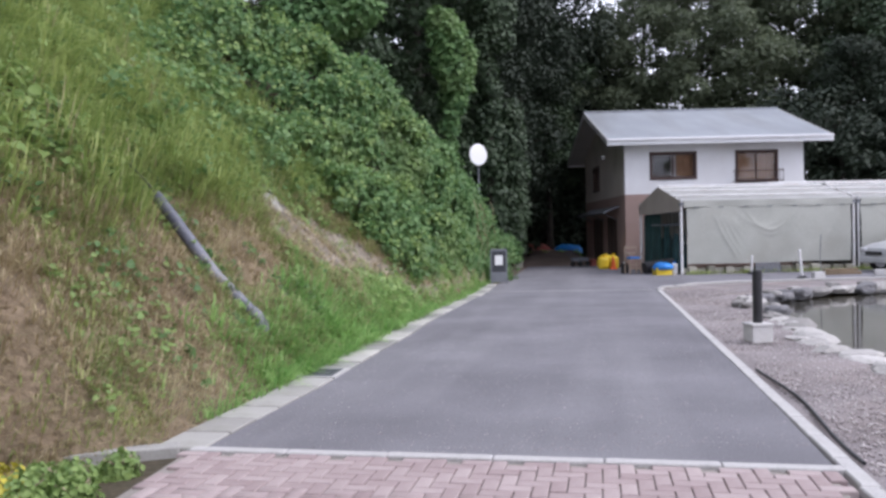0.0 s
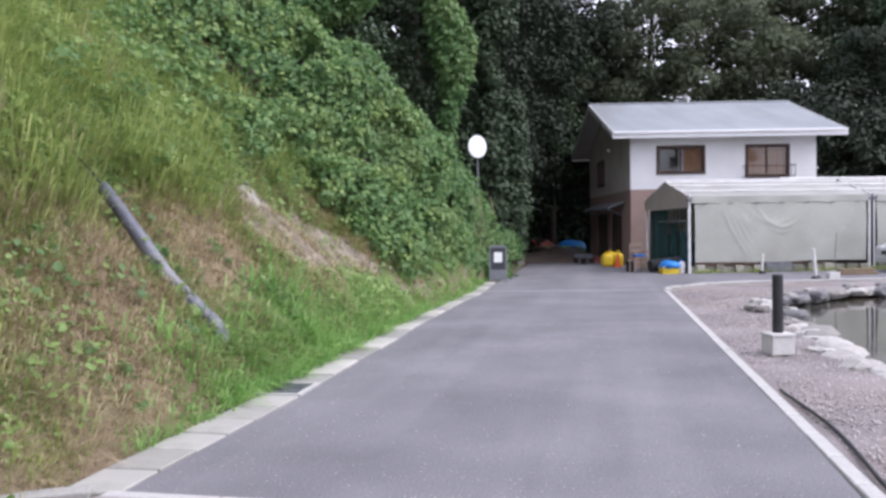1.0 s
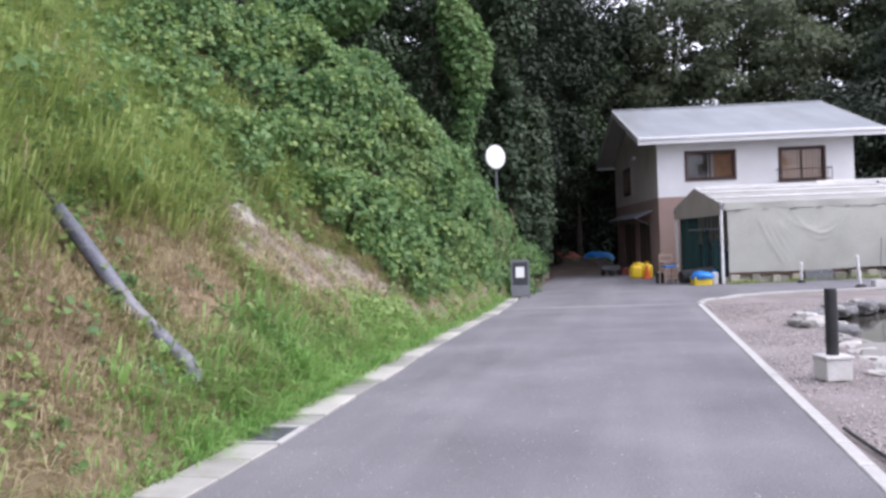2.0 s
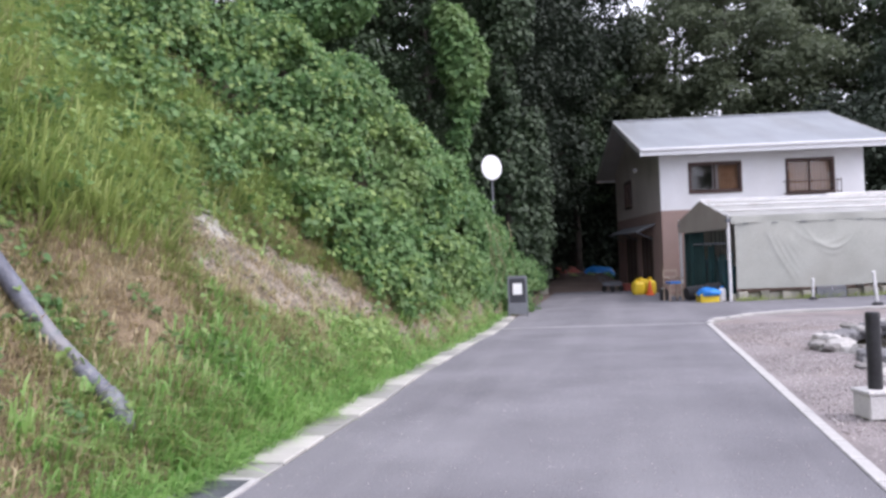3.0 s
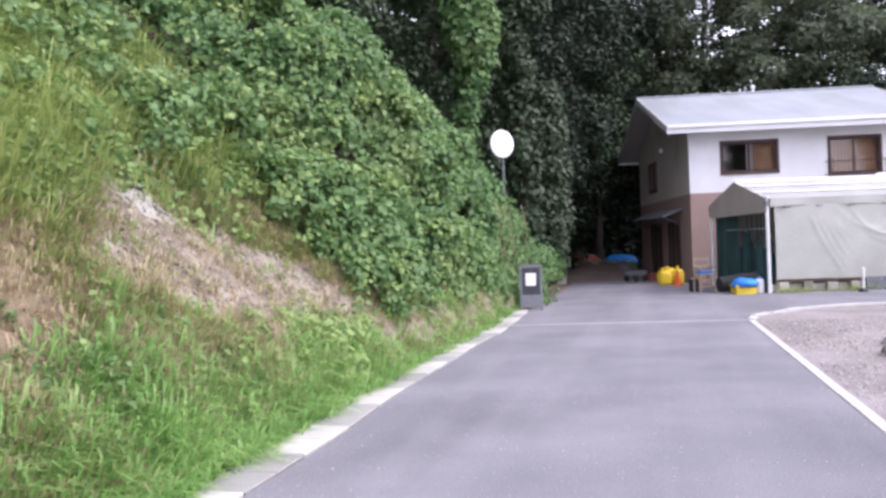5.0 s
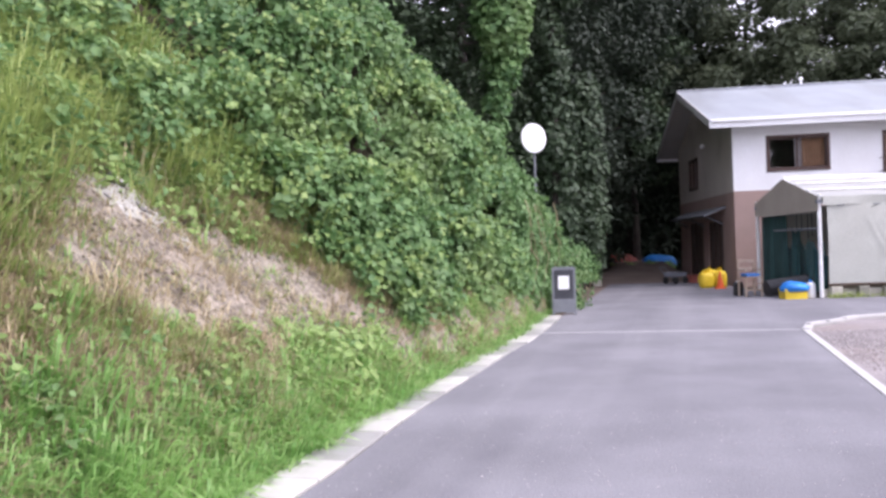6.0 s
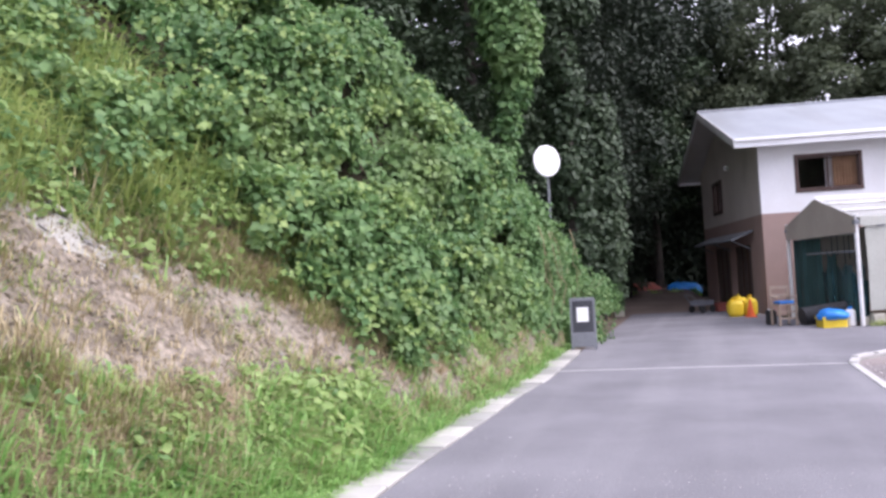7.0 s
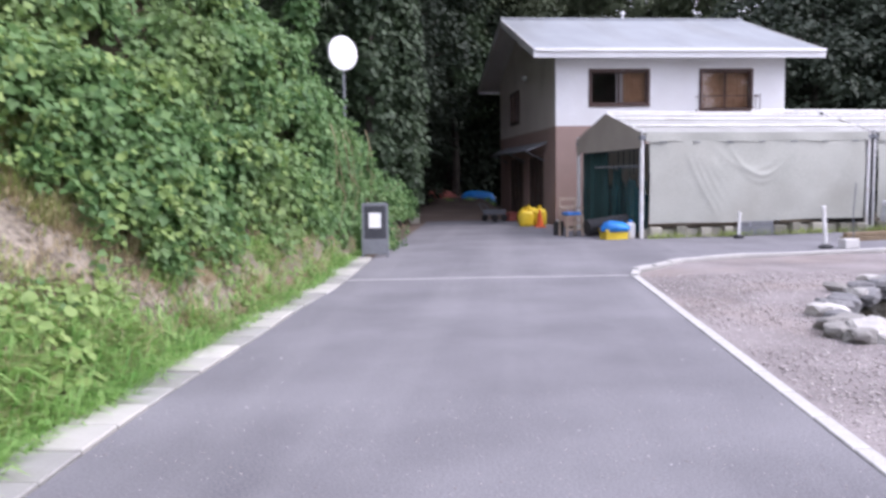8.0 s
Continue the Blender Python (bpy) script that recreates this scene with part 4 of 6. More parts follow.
# behind the camera, unseen: added to close the clearing and darken window reflections
for k, x, y, s, a in ((8, -16, 4, 1, 0), (8, -15, -6, 1, 60), (8, -10, -16, 1, 120), (8, -2, -24, 1, 180), (8, 7, -26, 1, 240), (8, 16, -24, 1, 300), (8, 26, -16, 1, 20), (8, 33, -4, 1, 90), (8, 38, 10, 1.1, 150), (8, 40, 24, 1.1, 210)):
    plant(k, x, y, gz(x, y) - 0.1 if x < -5 else -0.06, s, a)


# ---------------------------------------------------------------- vines and grass on the embankment
rng = np.random.default_rng(11)


def slope_points(n, y0, y1, d0, d1):
    y = rng.uniform(y0, y1, n)
    x = edge(y) - rng.uniform(d0, d1, n)
    return x, y, bank(x, y)


def slope_normal(x, y):
    e = 0.12
    return unit(np.stack([-(bank(x + e, y) - bank(x - e, y)) / (2 * e), -(bank(x, y + e) - bank(x, y - e)) / (2 * e), np.ones_like(x)], 1))


def ivy_share(x, y, z):
    dense = step(17.0, 18.1, y - 1.3 * step(2.0, 3.6, z) + 0.45 * wobble(y, z, 0.7, 3)) * step(np.interp(y, [17, 23, 25.5], [0.6, 0.65, 0.2]), np.interp(y, [17, 23, 25.5], [1.1, 1.15, 0.6]), z + 0.25 * wobble(x, y, 0.5))
    upper = step(2.3, 3.1, z + 0.5 * wobble(y, z, 1.3, 5)) * step(11.0, 15.5, y) * 0.5 * step(0.3, 0.65, cells(y, z + 0.6 * (edge(y) - x), 1.4, 1))
    patch = 0.35 * step(0.7, 1.0, wobble(y, z, 0.9, 8)) * (z > 1.2) * (y > 11)
    return np.clip(np.maximum(np.maximum(dense, upper), patch) * (1 - 0.92 * bare_zone(y, z) * (y < 18.2)), 0, 1)


def cells(a, b, size, seed):
    """Rounded humps of uneven size side by side: 1 at a hump's top, 0 in the creases."""
    a, b = a / size, b / size
    ia, ib = np.floor(a), np.floor(b)
    best = np.full(a.shape, -1.0)
    for da in (-1, 0, 1):
        for db in (-1, 0, 1):
            ca, cb = ia + da, ib + db
            h1 = np.modf(np.abs(np.sin(ca * 127.1 + cb * 311.7 + seed * 17.3)) * 4375.85)[0]
            h2 = np.modf(np.abs(np.sin(ca * 269.5 + cb * 183.3 + seed * 29.1)) * 4375.85)[0]
            d2 = (a - ca - 0.1 - 0.8 * h1) ** 2 + (b - cb - 0.1 - 0.8 * h2) ** 2
            best = np.maximum(best, (0.6 + 0.4 * h1 * h2 ** 0.5) - d2 / (0.5 + 0.5 * h2))
    return np.clip(best, 0, 1)


def mound(y, b, z):
    """Depth of the vine mat over the soil: humps and hollows; b runs up the slope."""
    y, b = y + 0.15 * wobble(y, b, 0.6, 1), b + 0.15 * wobble(b, y, 0.6, 2)
    return (0.02 + 0.95 * cells(y, b, 1.4, 1) + 0.32 * cells(y, b, 0.6, 2) + 0.1 * wobble(y, b, 1.9, 4)) * (0.1 + 0.9 * step(0.3, 2.4, z)) * (1 - 0.6 * step(22.0, 24.5, y)) * (0.4 + 0.6 * step(15.5, 18.5, y))


def vine_mat(name, n, y0, y1, d0, d1, size, material, label, thinning=0.0, shift=0.0, low=0.45, patchy=0.0):
    """Leaves in sprigs of six over the humps, with ragged hollows between."""
    x, y, z = slope_points(n // 6, y0, y1, d0, d1)
    b = z + 0.6 * (edge(y) - x)
    hollow = step(0.1, 0.45, wobble(y, b, 0.55, 17) + 0.45 * wobble(b, y, 0.22, 19))
    ok = rng.uniform(size=len(x)) < ivy_share(x, y, z) * (0.15 + 0.85 * step(0.15, 0.35, mound(y, b, 2.0))) * (1 - 0.95 * hollow) * (1 - patchy * (1 - step(-0.1, 0.5, wobble(y, b, 0.8, 23) + 0.4 * wobble(b, y, 0.3, 29))))
    x, y, z, b = x[ok], y[ok], z[ok], b[ok]
    nr = slope_normal(x, y)
    m, e = mound(y, b, z), 0.08
    ga, gb = (mound(y + e, b, z) - m) / e, (mound(y, b + e, z) - m) / e
    up = unit(np.array((0, 0, 1.0)) - nr[:, 2:3] * nr)
    along_y = unit(np.array((0, 1.0, 0)) - nr[:, 1:2] * nr)
    depth = m * rng.uniform(low, 1.05, len(x)) ** 0.6 * (1 - thinning + thinning * step(0.0, 2.0, y - 17.3 - 1.0 * step(2.0, 3.6, z) + 0.3 * wobble(y, z, 0.8, 31))) + shift
    depth += np.abs(rng.normal(0, 0.09, len(x))) * step(0.3, 1.2, z)
    p = np.stack([x, y, z], 1) + nr * depth[:, None]
    tilt = unit(nr - 0.5 * ga[:, None] * along_y - 0.5 * gb[:, None] * up + rng.normal(0, 0.3, (len(x), 3)) + np.array((0, -0.1, 0.35)))
    p = np.repeat(p, 6, 0) + rng.normal(0, 0.065, (6 * len(x), 3))
    lean = unit(np.repeat(tilt, 6, 0) + rng.normal(0, 0.42, (len(p), 3)))
    ob = new(name, leaves(name, p, lean, size * rng.uniform(0.45, 1.35, len(p)), material, rng, BROAD_V, SPRIG_F))
    return tagged(ob, label, "vines", kind="stuff")


vine_mat("kudzu_mat", 330000, 16.5, 30, 0.05, 6.5, 0.115, M["kudzu"], "dense mat of green kudzu vines over the embankment", thinning=0.6)
vine_mat("kudzu_shoots", 60000, 16.5, 24.5, 0.05, 5.5, 0.105, M["kudzu_light"], "lighter young kudzu leaves on the vine mat", thinning=0.6, shift=0.03, low=0.7, patchy=0.85)
vine_mat("upper_vines", 110000, 5, 19.0, 0.6, 10, 0.11, M["kudzu"], "loose vines on the upper embankment")
vine_mat("corner_vines", 50000, 23.0, 32, -0.02, 1.3, 0.11, M["kudzu"], "vines hanging over the steep end of the embankment")
vine_mat("upper_shoots", 90000, 5, 19.0, 0.6, 9, 0.1, M["kudzu_light"], "yellow-green leaves on the upper embankment", shift=0.03, low=0.6, patchy=0.7)


def turf(name, tufts, per, y0, y1, d0, d1, chance, h, w, material, label, radius=0.05, lean=0.5, droop=0.55, thin=0.93):
    """Grass in tufts: the blades of a tuft lean outwards and droop."""
    x, y, z = slope_points(tufts, y0, y1, d0, d1)
    c = chance(edge(y) - x, y, z) * (1 - thin * bare_zone(y, z))
    ok = rng.uniform(size=tufts) < c
    x, y = x[ok], y[ok]
    t = len(x)
    tall = h * rng.uniform(0.5, 1.3, t) * (1 + 0.3 * wobble(x, y, 0.5, 3))
    a = rng.uniform(0, math.tau, (t, per))
    r = radius * np.sqrt(rng.uniform(0, 1, (t, per))) * 1.6
    px, py = (x[:, None] + r * np.cos(a)).ravel(), (y[:, None] + r * np.sin(a)).ravel()
    n = t * per
    hh = (tall[:, None] * rng.uniform(0.5, 1.15, (t, per))).ravel()
    ww = w * rng.uniform(0.6, 1.3, n)
    a = a.ravel() + rng.normal(0, 0.5, n)
    out = np.stack([np.cos(a), np.sin(a), np.zeros(n)], 1)
    side = np.stack([-np.sin(a), np.cos(a), np.zeros(n)], 1)
    up = unit(np.array((0, 0, 1.0)) + out * np.abs(rng.normal(0, lean, n))[:, None] + np.array((0.22, -0.05, 0)))
    base = np.stack([px, py, bank(px, py) - 0.015], 1)
    k1, k2 = 0.55, 1.0
    mid = base + up * (hh * k1)[:, None]
    bend = (droop * rng.uniform(0.3, 1.2, n) * hh)[:, None]
    tip = mid + up * (hh * 0.45)[:, None] * 0.7 + out * bend * 0.7 - np.array((0, 0, 1.0)) * bend * 0.35
    v = np.stack([base - side * ww[:, None] / 2, base + side * ww[:, None] / 2, mid - side * ww[:, None] * 0.4, mid + side * ww[:, None] * 0.4, tip], 1)
    f = BLADE_F[None] + (np.arange(n) * 5)[:, None, None]
    ob = new(name, array_mesh(name, v.reshape(-1, 3), f.reshape(-1, 3), material))
    return tagged(ob, label, "grass", kind="stuff")


low = lambda d, y, z: 0.9 * (1 - step(0.25, 0.8, d + 0.22 * wobble(y, d, 0.6))) * step(8.4, 11.0, y + 0.8 * wobble(y, d, 0.5)) * (1 - 0.45 * step(17.2, 18.4, y)) + 0.2 * (z < 2.6) * step(-0.1, 0.6, wobble(y, z, 0.7, 2))
turf("verge_grass", 9000, 15, 5.5, 28, -0.14, 2.4, low, 0.2, 0.013, M["grass"], "bright green drooping grass along the gutter", 0.06, 0.8, 0.8)
dry = lambda d, y, z: 0.8 * (1 - step(2.1, 3.0, z + 0.4 * wobble(y, z, 0.9, 4))) * (1 - step(18.0, 19.0, y) * (z > 0.8)) * (0.5 + 0.5 * step(0.2, 0.8, d) + 0.3 * (1 - step(8.5, 10.5, y)) + 0.3 * step(18, 19, y))
turf("dry_grass", 16000, 14, 4, 26, 0.05, 4.0, dry, 0.2, 0.011, M["dry_grass"], "tangled dry brown grass on the lower slope", 0.1, 1.2, 0.9, 0.8)
mixed = lambda d, y, z: 0.75 * (1 - step(2.3, 3.2, z)) * (1 - step(18.0, 19.0, y)) * step(-0.5, 0.6, wobble(y, d, 0.8, 12))
turf("mixed_grass", 8500, 14, 6, 18.5, 0.1, 3.2, mixed, 0.19, 0.012, M["tall_grass"], "yellow-green grass tufts among the dry grass", 0.06, 0.8, 0.8)
stalk = lambda d, y, z: 0.6 * step(1.9, 2.4, z) * (1 - step(20, 23, y)) * step(0.0, 0.7, wobble(y, z, 0.8, 14))
turf("straw_blades", 4200, 7, 5.5, 19, 0.0, 2.6, mixed, 0.3, 0.011, M["dry_grass"], "long pale straw blades drooping over the green grass", 0.07, 0.7, 0.8)
lush = lambda d, y, z: 0.85 * (1 - step(0.3, 0.9, d + 0.3 * wobble(y, d, 0.7, 21))) * step(8.2, 10.5, y) * (1 - 0.85 * step(17.0, 18.2, y)) + 0.16 * (z < 2.0) * step(0.2, 0.7, wobble(y, z, 0.9, 23)) * step(9.5, 11, y)
turf("drooping_grass", 7500, 11, 7.5, 27, -0.14, 2.6, lush, 0.31, 0.021, M["grass"], "long bright green blades arching over the verge", 0.09, 1.0, 1.0)
turf("dry_stalks", 1700, 6, 9, 22, 1.2, 5.5, stalk, 0.75, 0.012, M["dry_grass"], "pale dry stalks standing among the vines", 0.12, 0.3, 0.35)
tall = lambda d, y, z: step(1.7, 2.3, z + 0.4 * wobble(y, z, 1.0, 9)) * (1 - step(17.2, 19.6, y)) * (1 - 0.3 * step(13.0, 15.5, y)) * (0.4 + 0.6 * (wobble(y, z, 1.1, 6) > -0.2))
turf("tall_grass", 6200, 18, 3, 19.8, 1.2, 9.0, tall, 0.7, 0.017, M["tall_grass"], "tall drooping yellow-green grass on the upper slope", 0.11, 0.7, 1.05)


on_scar = lambda d, y, z: bare_zone(y, z) * step(-0.2, 0.5, wobble(y, z, 0.35, 41))
turf("scar_straw", 7000, 5, 13, 18.3, 0.3, 3.4, on_scar, 0.09, 0.011, M["dry_grass"], "flattened bits of straw on the bare scar", 0.08, 2.6, 1.2, 0.0)
turf("scar_tufts", 500, 14, 13, 18.3, 0.3, 3.0, on_scar, 0.17, 0.011, M["tall_grass"], "thin green tufts on the bare scar", 0.09, 0.8, 0.7, 0.0)


# broad-leaved weeds in clumps on the grassy slope
def weeds(name, n, per, y0, y1, d0, d1, size, material, label, radius=0.22):
    x, y, z = slope_points(n, y0, y1, d0, d1)
    ok = rng.uniform(size=n) < 1 - 0.8 * bare_zone(y, z)
    x, y = x[ok], y[ok]
    r = radius * rng.uniform(0.5, 1.4, len(x))
    k = per
    ang, rad = rng.uniform(0, math.tau, (len(x), k)), np.sqrt(rng.uniform(0, 1, (len(x), k))) * r[:, None]
    px, py = (x[:, None] + rad * np.cos(ang)).ravel(), (y[:, None] + rad * np.sin(ang)).ravel()
    lift = (np.clip(1 - (rad / r[:, None]) ** 2, 0, 1) * r[:, None] * 0.9).ravel() * rng.uniform(0.5, 1.1, len(px)) + 0.03
    p = np.stack([px, py, bank(px, py) + lift], 1)
    ok = edge(py) - px > -0.06
    p = p[ok]
    nr = unit(np.stack([np.zeros(len(p)), np.zeros(len(p)), np.ones(len(p))], 1) + rng.normal(0, 0.45, (len(p), 3)) + np.array((0.25, -0.25, 0)))
    ob = new(name, leaves(name, p, nr, size * rng.uniform(0.5, 1.3, len(p)), material, rng))
    return tagged(ob, label, "weeds", kind="stuff")


weeds("slope_weeds", 70, 24, 6.5, 18, 0.15, 3.2, 0.065, M["kudzu_light"], "light green broad-leaved weeds on the slope")
weeds("dark_weeds", 60, 26, 6.5, 18, 0.3, 3.4, 0.08, M["kudzu"], "darker green broad-leaved weeds on the slope")
weeds("upper_weeds", 800, 34, 6.5, 18.5, 1.9, 7.2, 0.09, M["kudzu_light"], "light green leafy weeds on the upper slope", 0.3)
weeds("upper_dark_weeds", 480, 34, 6.5, 18.5, 1.9, 7.4, 0.09, M["kudzu"], "green leafy weeds on the upper slope", 0.3)
weeds("leafy_clumps", 170, 30, 7.5, 15.5, 1.9, 6.5, 0.13, M["kudzu_light"], "broad light green leaves in clumps on the upper slope", 0.34)
weeds("goldenrod", 90, 16, 9, 17, 2.2, 5.5, 0.05, M["yellow_leaf"], "small yellow flower heads among the weeds", 0.12)
weeds("broad_weeds", 17, 26, 15.6, 17.4, 0.05, 0.6, 0.11, M["kudzu_light"], "broad-leaved bright green weeds at the foot of the slope", 0.28)
weeds("verge_weeds", 150, 30, 14, 27, 0.0, 0.9, 0.06, M["kudzu_light"], "low weeds along the gutter", 0.18)


# ---------------------------------------------------------------- trees hung with vines
def vine_tree(x, y, z0, spine, n, seed, label, leaf=0.16, material="kudzu"):
    """spine: rows of dx, dy, z, radius; the crown hangs round it in lumps."""
    r = np.random.default_rng(seed)
    t = thing("vine_covered_tree", pose(x, y, z0), label, "tree", "vine-covered trees")
    part("trunk", tube(bmesh.new(), [(0, 0, -0.3)] + [(a, b, c - z0) for a, b, c, _ in spine], [0.16] + [0.14 - 0.1 * i / len(spine) for i in range(len(spine))], 8), M["bark"], t, smooth=True)
    sp = np.array(spine, float)
    f = np.sort(r.uniform(0, len(sp) - 1, 46))
    i = np.minimum(f.astype(int), len(sp) - 2)
    c = sp[i] + (sp[i + 1] - sp[i]) * (f - i)[:, None]
    a = r.uniform(0, math.tau, 46)
    c[:, 0] += np.cos(a) * c[:, 3] * 0.55
    c[:, 1] += np.sin(a) * c[:, 3] * 0.55
    lump = r.integers(0, 46, n)
    d = unit(r.normal(size=(n, 3)))
    p = c[lump, :3] + d * (c[lump, 3] * 0.62 * r.uniform(0.75, 1.05, n))[:, None] - np.array((0, 0, z0))
    nr = unit(d * 0.8 + np.array((0, -0.1, 0.6)) + r.normal(0, 0.35, (n, 3)))
    part("crown", leaves("crown", p, nr, leaf * r.uniform(0.6, 1.25, n), M[material], r), None, t)
    return t


vine_tree(-0.75, 27.9, gz(-0.75, 27.9), [(-0.1, 0, 4.2, 0.3), (0.05, 0, 5.6, 0.42), (0.25, 0, 6.5, 0.55), (0.2, 0, 7.4, 0.72), (-0.1, 0, 8.2, 0.75), (-0.15, 0, 8.8, 0.55)], 6000, 1, "tree trunk wrapped in a column of kudzu")
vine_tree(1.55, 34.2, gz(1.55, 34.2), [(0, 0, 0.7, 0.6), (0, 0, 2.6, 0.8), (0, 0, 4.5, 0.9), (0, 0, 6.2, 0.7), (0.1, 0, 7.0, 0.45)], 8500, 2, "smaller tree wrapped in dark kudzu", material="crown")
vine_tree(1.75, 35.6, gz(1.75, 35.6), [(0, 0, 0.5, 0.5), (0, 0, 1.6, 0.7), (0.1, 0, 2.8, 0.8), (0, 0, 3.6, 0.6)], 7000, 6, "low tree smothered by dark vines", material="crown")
vine_tree(-4.7, 24.3, gz(-4.7, 24.3), [(0, 0, 6.6, 0.4), (-1.5, -0.2, 7.3, 0.7), (-0.7, -0.2, 7.8, 0.85), (0.4, -0.2, 7.6, 0.8), (1.4, 0, 8.2, 0.8), (0.3, 0, 8.5, 0.6)], 13000, 3, "spreading tree draped with green vines")
vine_tree(-7.5, 22.0, gz(-7.5, 22.0), [(0, 0, 7.0, 0.7), (0.3, 0, 7.8, 1.0), (-0.7, 0, 8.2, 0.9)], 6500, 4, "low dark tree draped with vines", material="crown")
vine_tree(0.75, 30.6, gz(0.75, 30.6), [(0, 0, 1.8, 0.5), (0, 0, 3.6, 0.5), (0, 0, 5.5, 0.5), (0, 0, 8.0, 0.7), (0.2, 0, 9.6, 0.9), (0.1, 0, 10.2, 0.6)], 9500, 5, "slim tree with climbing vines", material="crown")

# ---------------------------------------------------------------- gutter, kerbs and paving
def along(fn, y0, y1, length, gap=0.012):
    """Steps of equal length along x = fn(y): midpoint and heading (degrees from +y)."""
    y = y0
    while y < y1:
        slope = (fn(y + 0.3) - fn(y - 0.3)) / 0.6
        dy = length / math.hypot(1, slope)
        yield fn(y + dy / 2), y + dy / 2, -math.degrees(math.atan(slope))
        y += dy + gap


def chamfered(name, lx, ly, h, c, material):
    bm = bmesh.new()
    rings = []
    for dx, dy, z in ((lx / 2, ly / 2, -h), (lx / 2, ly / 2, -c), (lx / 2 - c, ly / 2 - c, 0)):
        rings.append([bm.verts.new(p) for p in ((-dx, -dy, z), (dx, -dy, z), (dx, dy, z), (-dx, dy, z))])
    for a, b in zip(rings, rings[1:]):
        for k in range(4):
            bm.faces.new((a[k], a[(k + 1) % 4], b[(k + 1) % 4], b[k]))
    bm.faces.new(rings[-1])
    return mesh_of(name, bm, material)


gutter_ys = (6.9, 8.2, 9.3, 10.4, 11.7, 13.6, 14.9, 15.9, 17.8, 19.6, 21.2, 24.5, 26)
gutter = tagged(new("gutter", strip_mesh("gutter", [(lane_l(y) - 0.49, y) for y in gutter_ys], [(lane_l(y) - 0.005, y) for y in gutter_ys], -0.075, M["concrete"], 0.2)),
                "concrete gutter with cover slabs beside the lane", "gutter", kind="structure")
rr = random.Random(3)
slab_kinds = {k: chamfered("slab", 0.4, 0.475, 0.06, 0.01, M[k]) for k in ("slab", "slab_pale", "slab_grey")}
for x, y, a in [*along(lambda y: lane_l(y) - 0.235, 6.92, 9.5, 0.475), *along(lambda y: lane_l(y) - 0.235, 10.41, 25.5, 0.475)]:
    if y < 9.8:
        kind = "slab"
    else:                                        # two newer pale lids, then two old grey ones
        kind = "slab_pale" if (y - 10.97) % 1.95 < 0.97 else "slab_grey"
    o = new("slab", slab_kinds[kind])
    o.parent = gutter
    o.matrix_basis = pose(x, y, (0.014 if kind == "slab_pale" else 0.004) + rr.uniform(-0.005, 0.005), rr.uniform(-0.7, 0.7), rr.uniform(-0.7, 0.7), a + rr.uniform(-0.6, 0.6))
grate = thing("drain_grate", pose(lane_l(10.09) - 0.26, 10.09, 0.0, 0, 0, -9), "steel drain grating in a pale concrete frame", "grate")
part("frame", boxes((-0.23, 0.25, -0.31, -0.27, -0.03, 0.016), (-0.23, 0.25, 0.27, 0.31, -0.03, 0.016), (0.19, 0.25, -0.27, 0.27, -0.03, 0.016), (-0.23, -0.19, -0.27, 0.27, -0.03, 0.016), bevel=0.004), M["white_line"], grate)
for k in range(17):
    part("bar", boxes((-0.19, 0.19, -0.262 + k * 0.032, -0.25 + k * 0.032, -0.03, 0.008)), M["grey_steel"], grate)

kerb = tagged(new("kerb", strip_mesh("kerb", [(lane_r(y) - 0.002, y) for y in (5.0, 8, 10.3, 13.75, 18.5, 21.93)], [(lane_r(y) + 0.125, y) for y in (5.0, 8, 10.3, 13.75, 18.5, 21.93)], -0.004, M["concrete"], 0.2)),
              "flush white concrete kerb beside the lane", "kerb", kind="structure")
kerb_mesh = chamfered("kerbstone", 0.115, 0.6, 0.05, 0.008, M["white_line"])
for x, y, a in along(lambda y: lane_r(y) + 0.062, 5.05, 21.8, 0.6, 0.008):
    o = new("kerbstone", kerb_mesh)
    o.parent = kerb
    o.matrix_basis = pose(x, y, 0.012 + rr.uniform(-0.002, 0.003), 0, 0, a)
far_kerb = tagged(new("kerb_far", strip_mesh("kerb_far", FAR[:-1], [(x + (0.14 if i < 3 else 0.05), y - (0.03 if i < 2 else 0.15)) for i, (x, y) in enumerate(FAR[:-1])], -0.004, M["concrete"], 0.2)),
                  "curved concrete kerb round the gravel bed", "kerb", kind="structure")
pts = [Vector((*p, 0)) for p in FAR[:-1]]
carry = 0.0
for a, b in zip(pts, pts[1:]):
    d = b - a
    u = 0.27 - carry
    while u < d.length:
        p = a + d * (u / d.length)
        nrm = Vector((d.y, -d.x, 0)).normalized() * 0.07
        o = new("kerbstone", kerb_mesh)
        o.parent = far_kerb
        o.matrix_basis = pose(p.x + nrm.x, p.y + nrm.y, 0.03 + rr.uniform(-0.008, 0.008), 0, 0, math.degrees(math.atan2(-d.x, d.y)) + rr.uniform(-2, 2)) @ Matrix.Diagonal((1, 0.88, 1, 1))
        u += 0.54
    carry = 0.0

# brick paving: herringbone, laid square to the crossing strip
turn = math.atan(-0.187)
PAVE = Matrix.Translation((-2.74, 6.80, 0)) @ Matrix.Rotation(turn, 4, "Z")
paving = new("brick_paving", strip_mesh("brick_paving", [(-3.3, -12), (-3.1, 4.0), (-2.82, 6.83)], [(-0.4, -12), (1.1, 4.0), (1.56, 6.02)], -0.018, M["joint"], 0.1))
tagged(paving, "pinkish herringbone brick paving", "pavement", kind="structure")
BW = 0.105
brick_mesh = chamfered("brick", 2 * BW - 0.008, BW - 0.008, 0.05, 0.006, M["brick"])
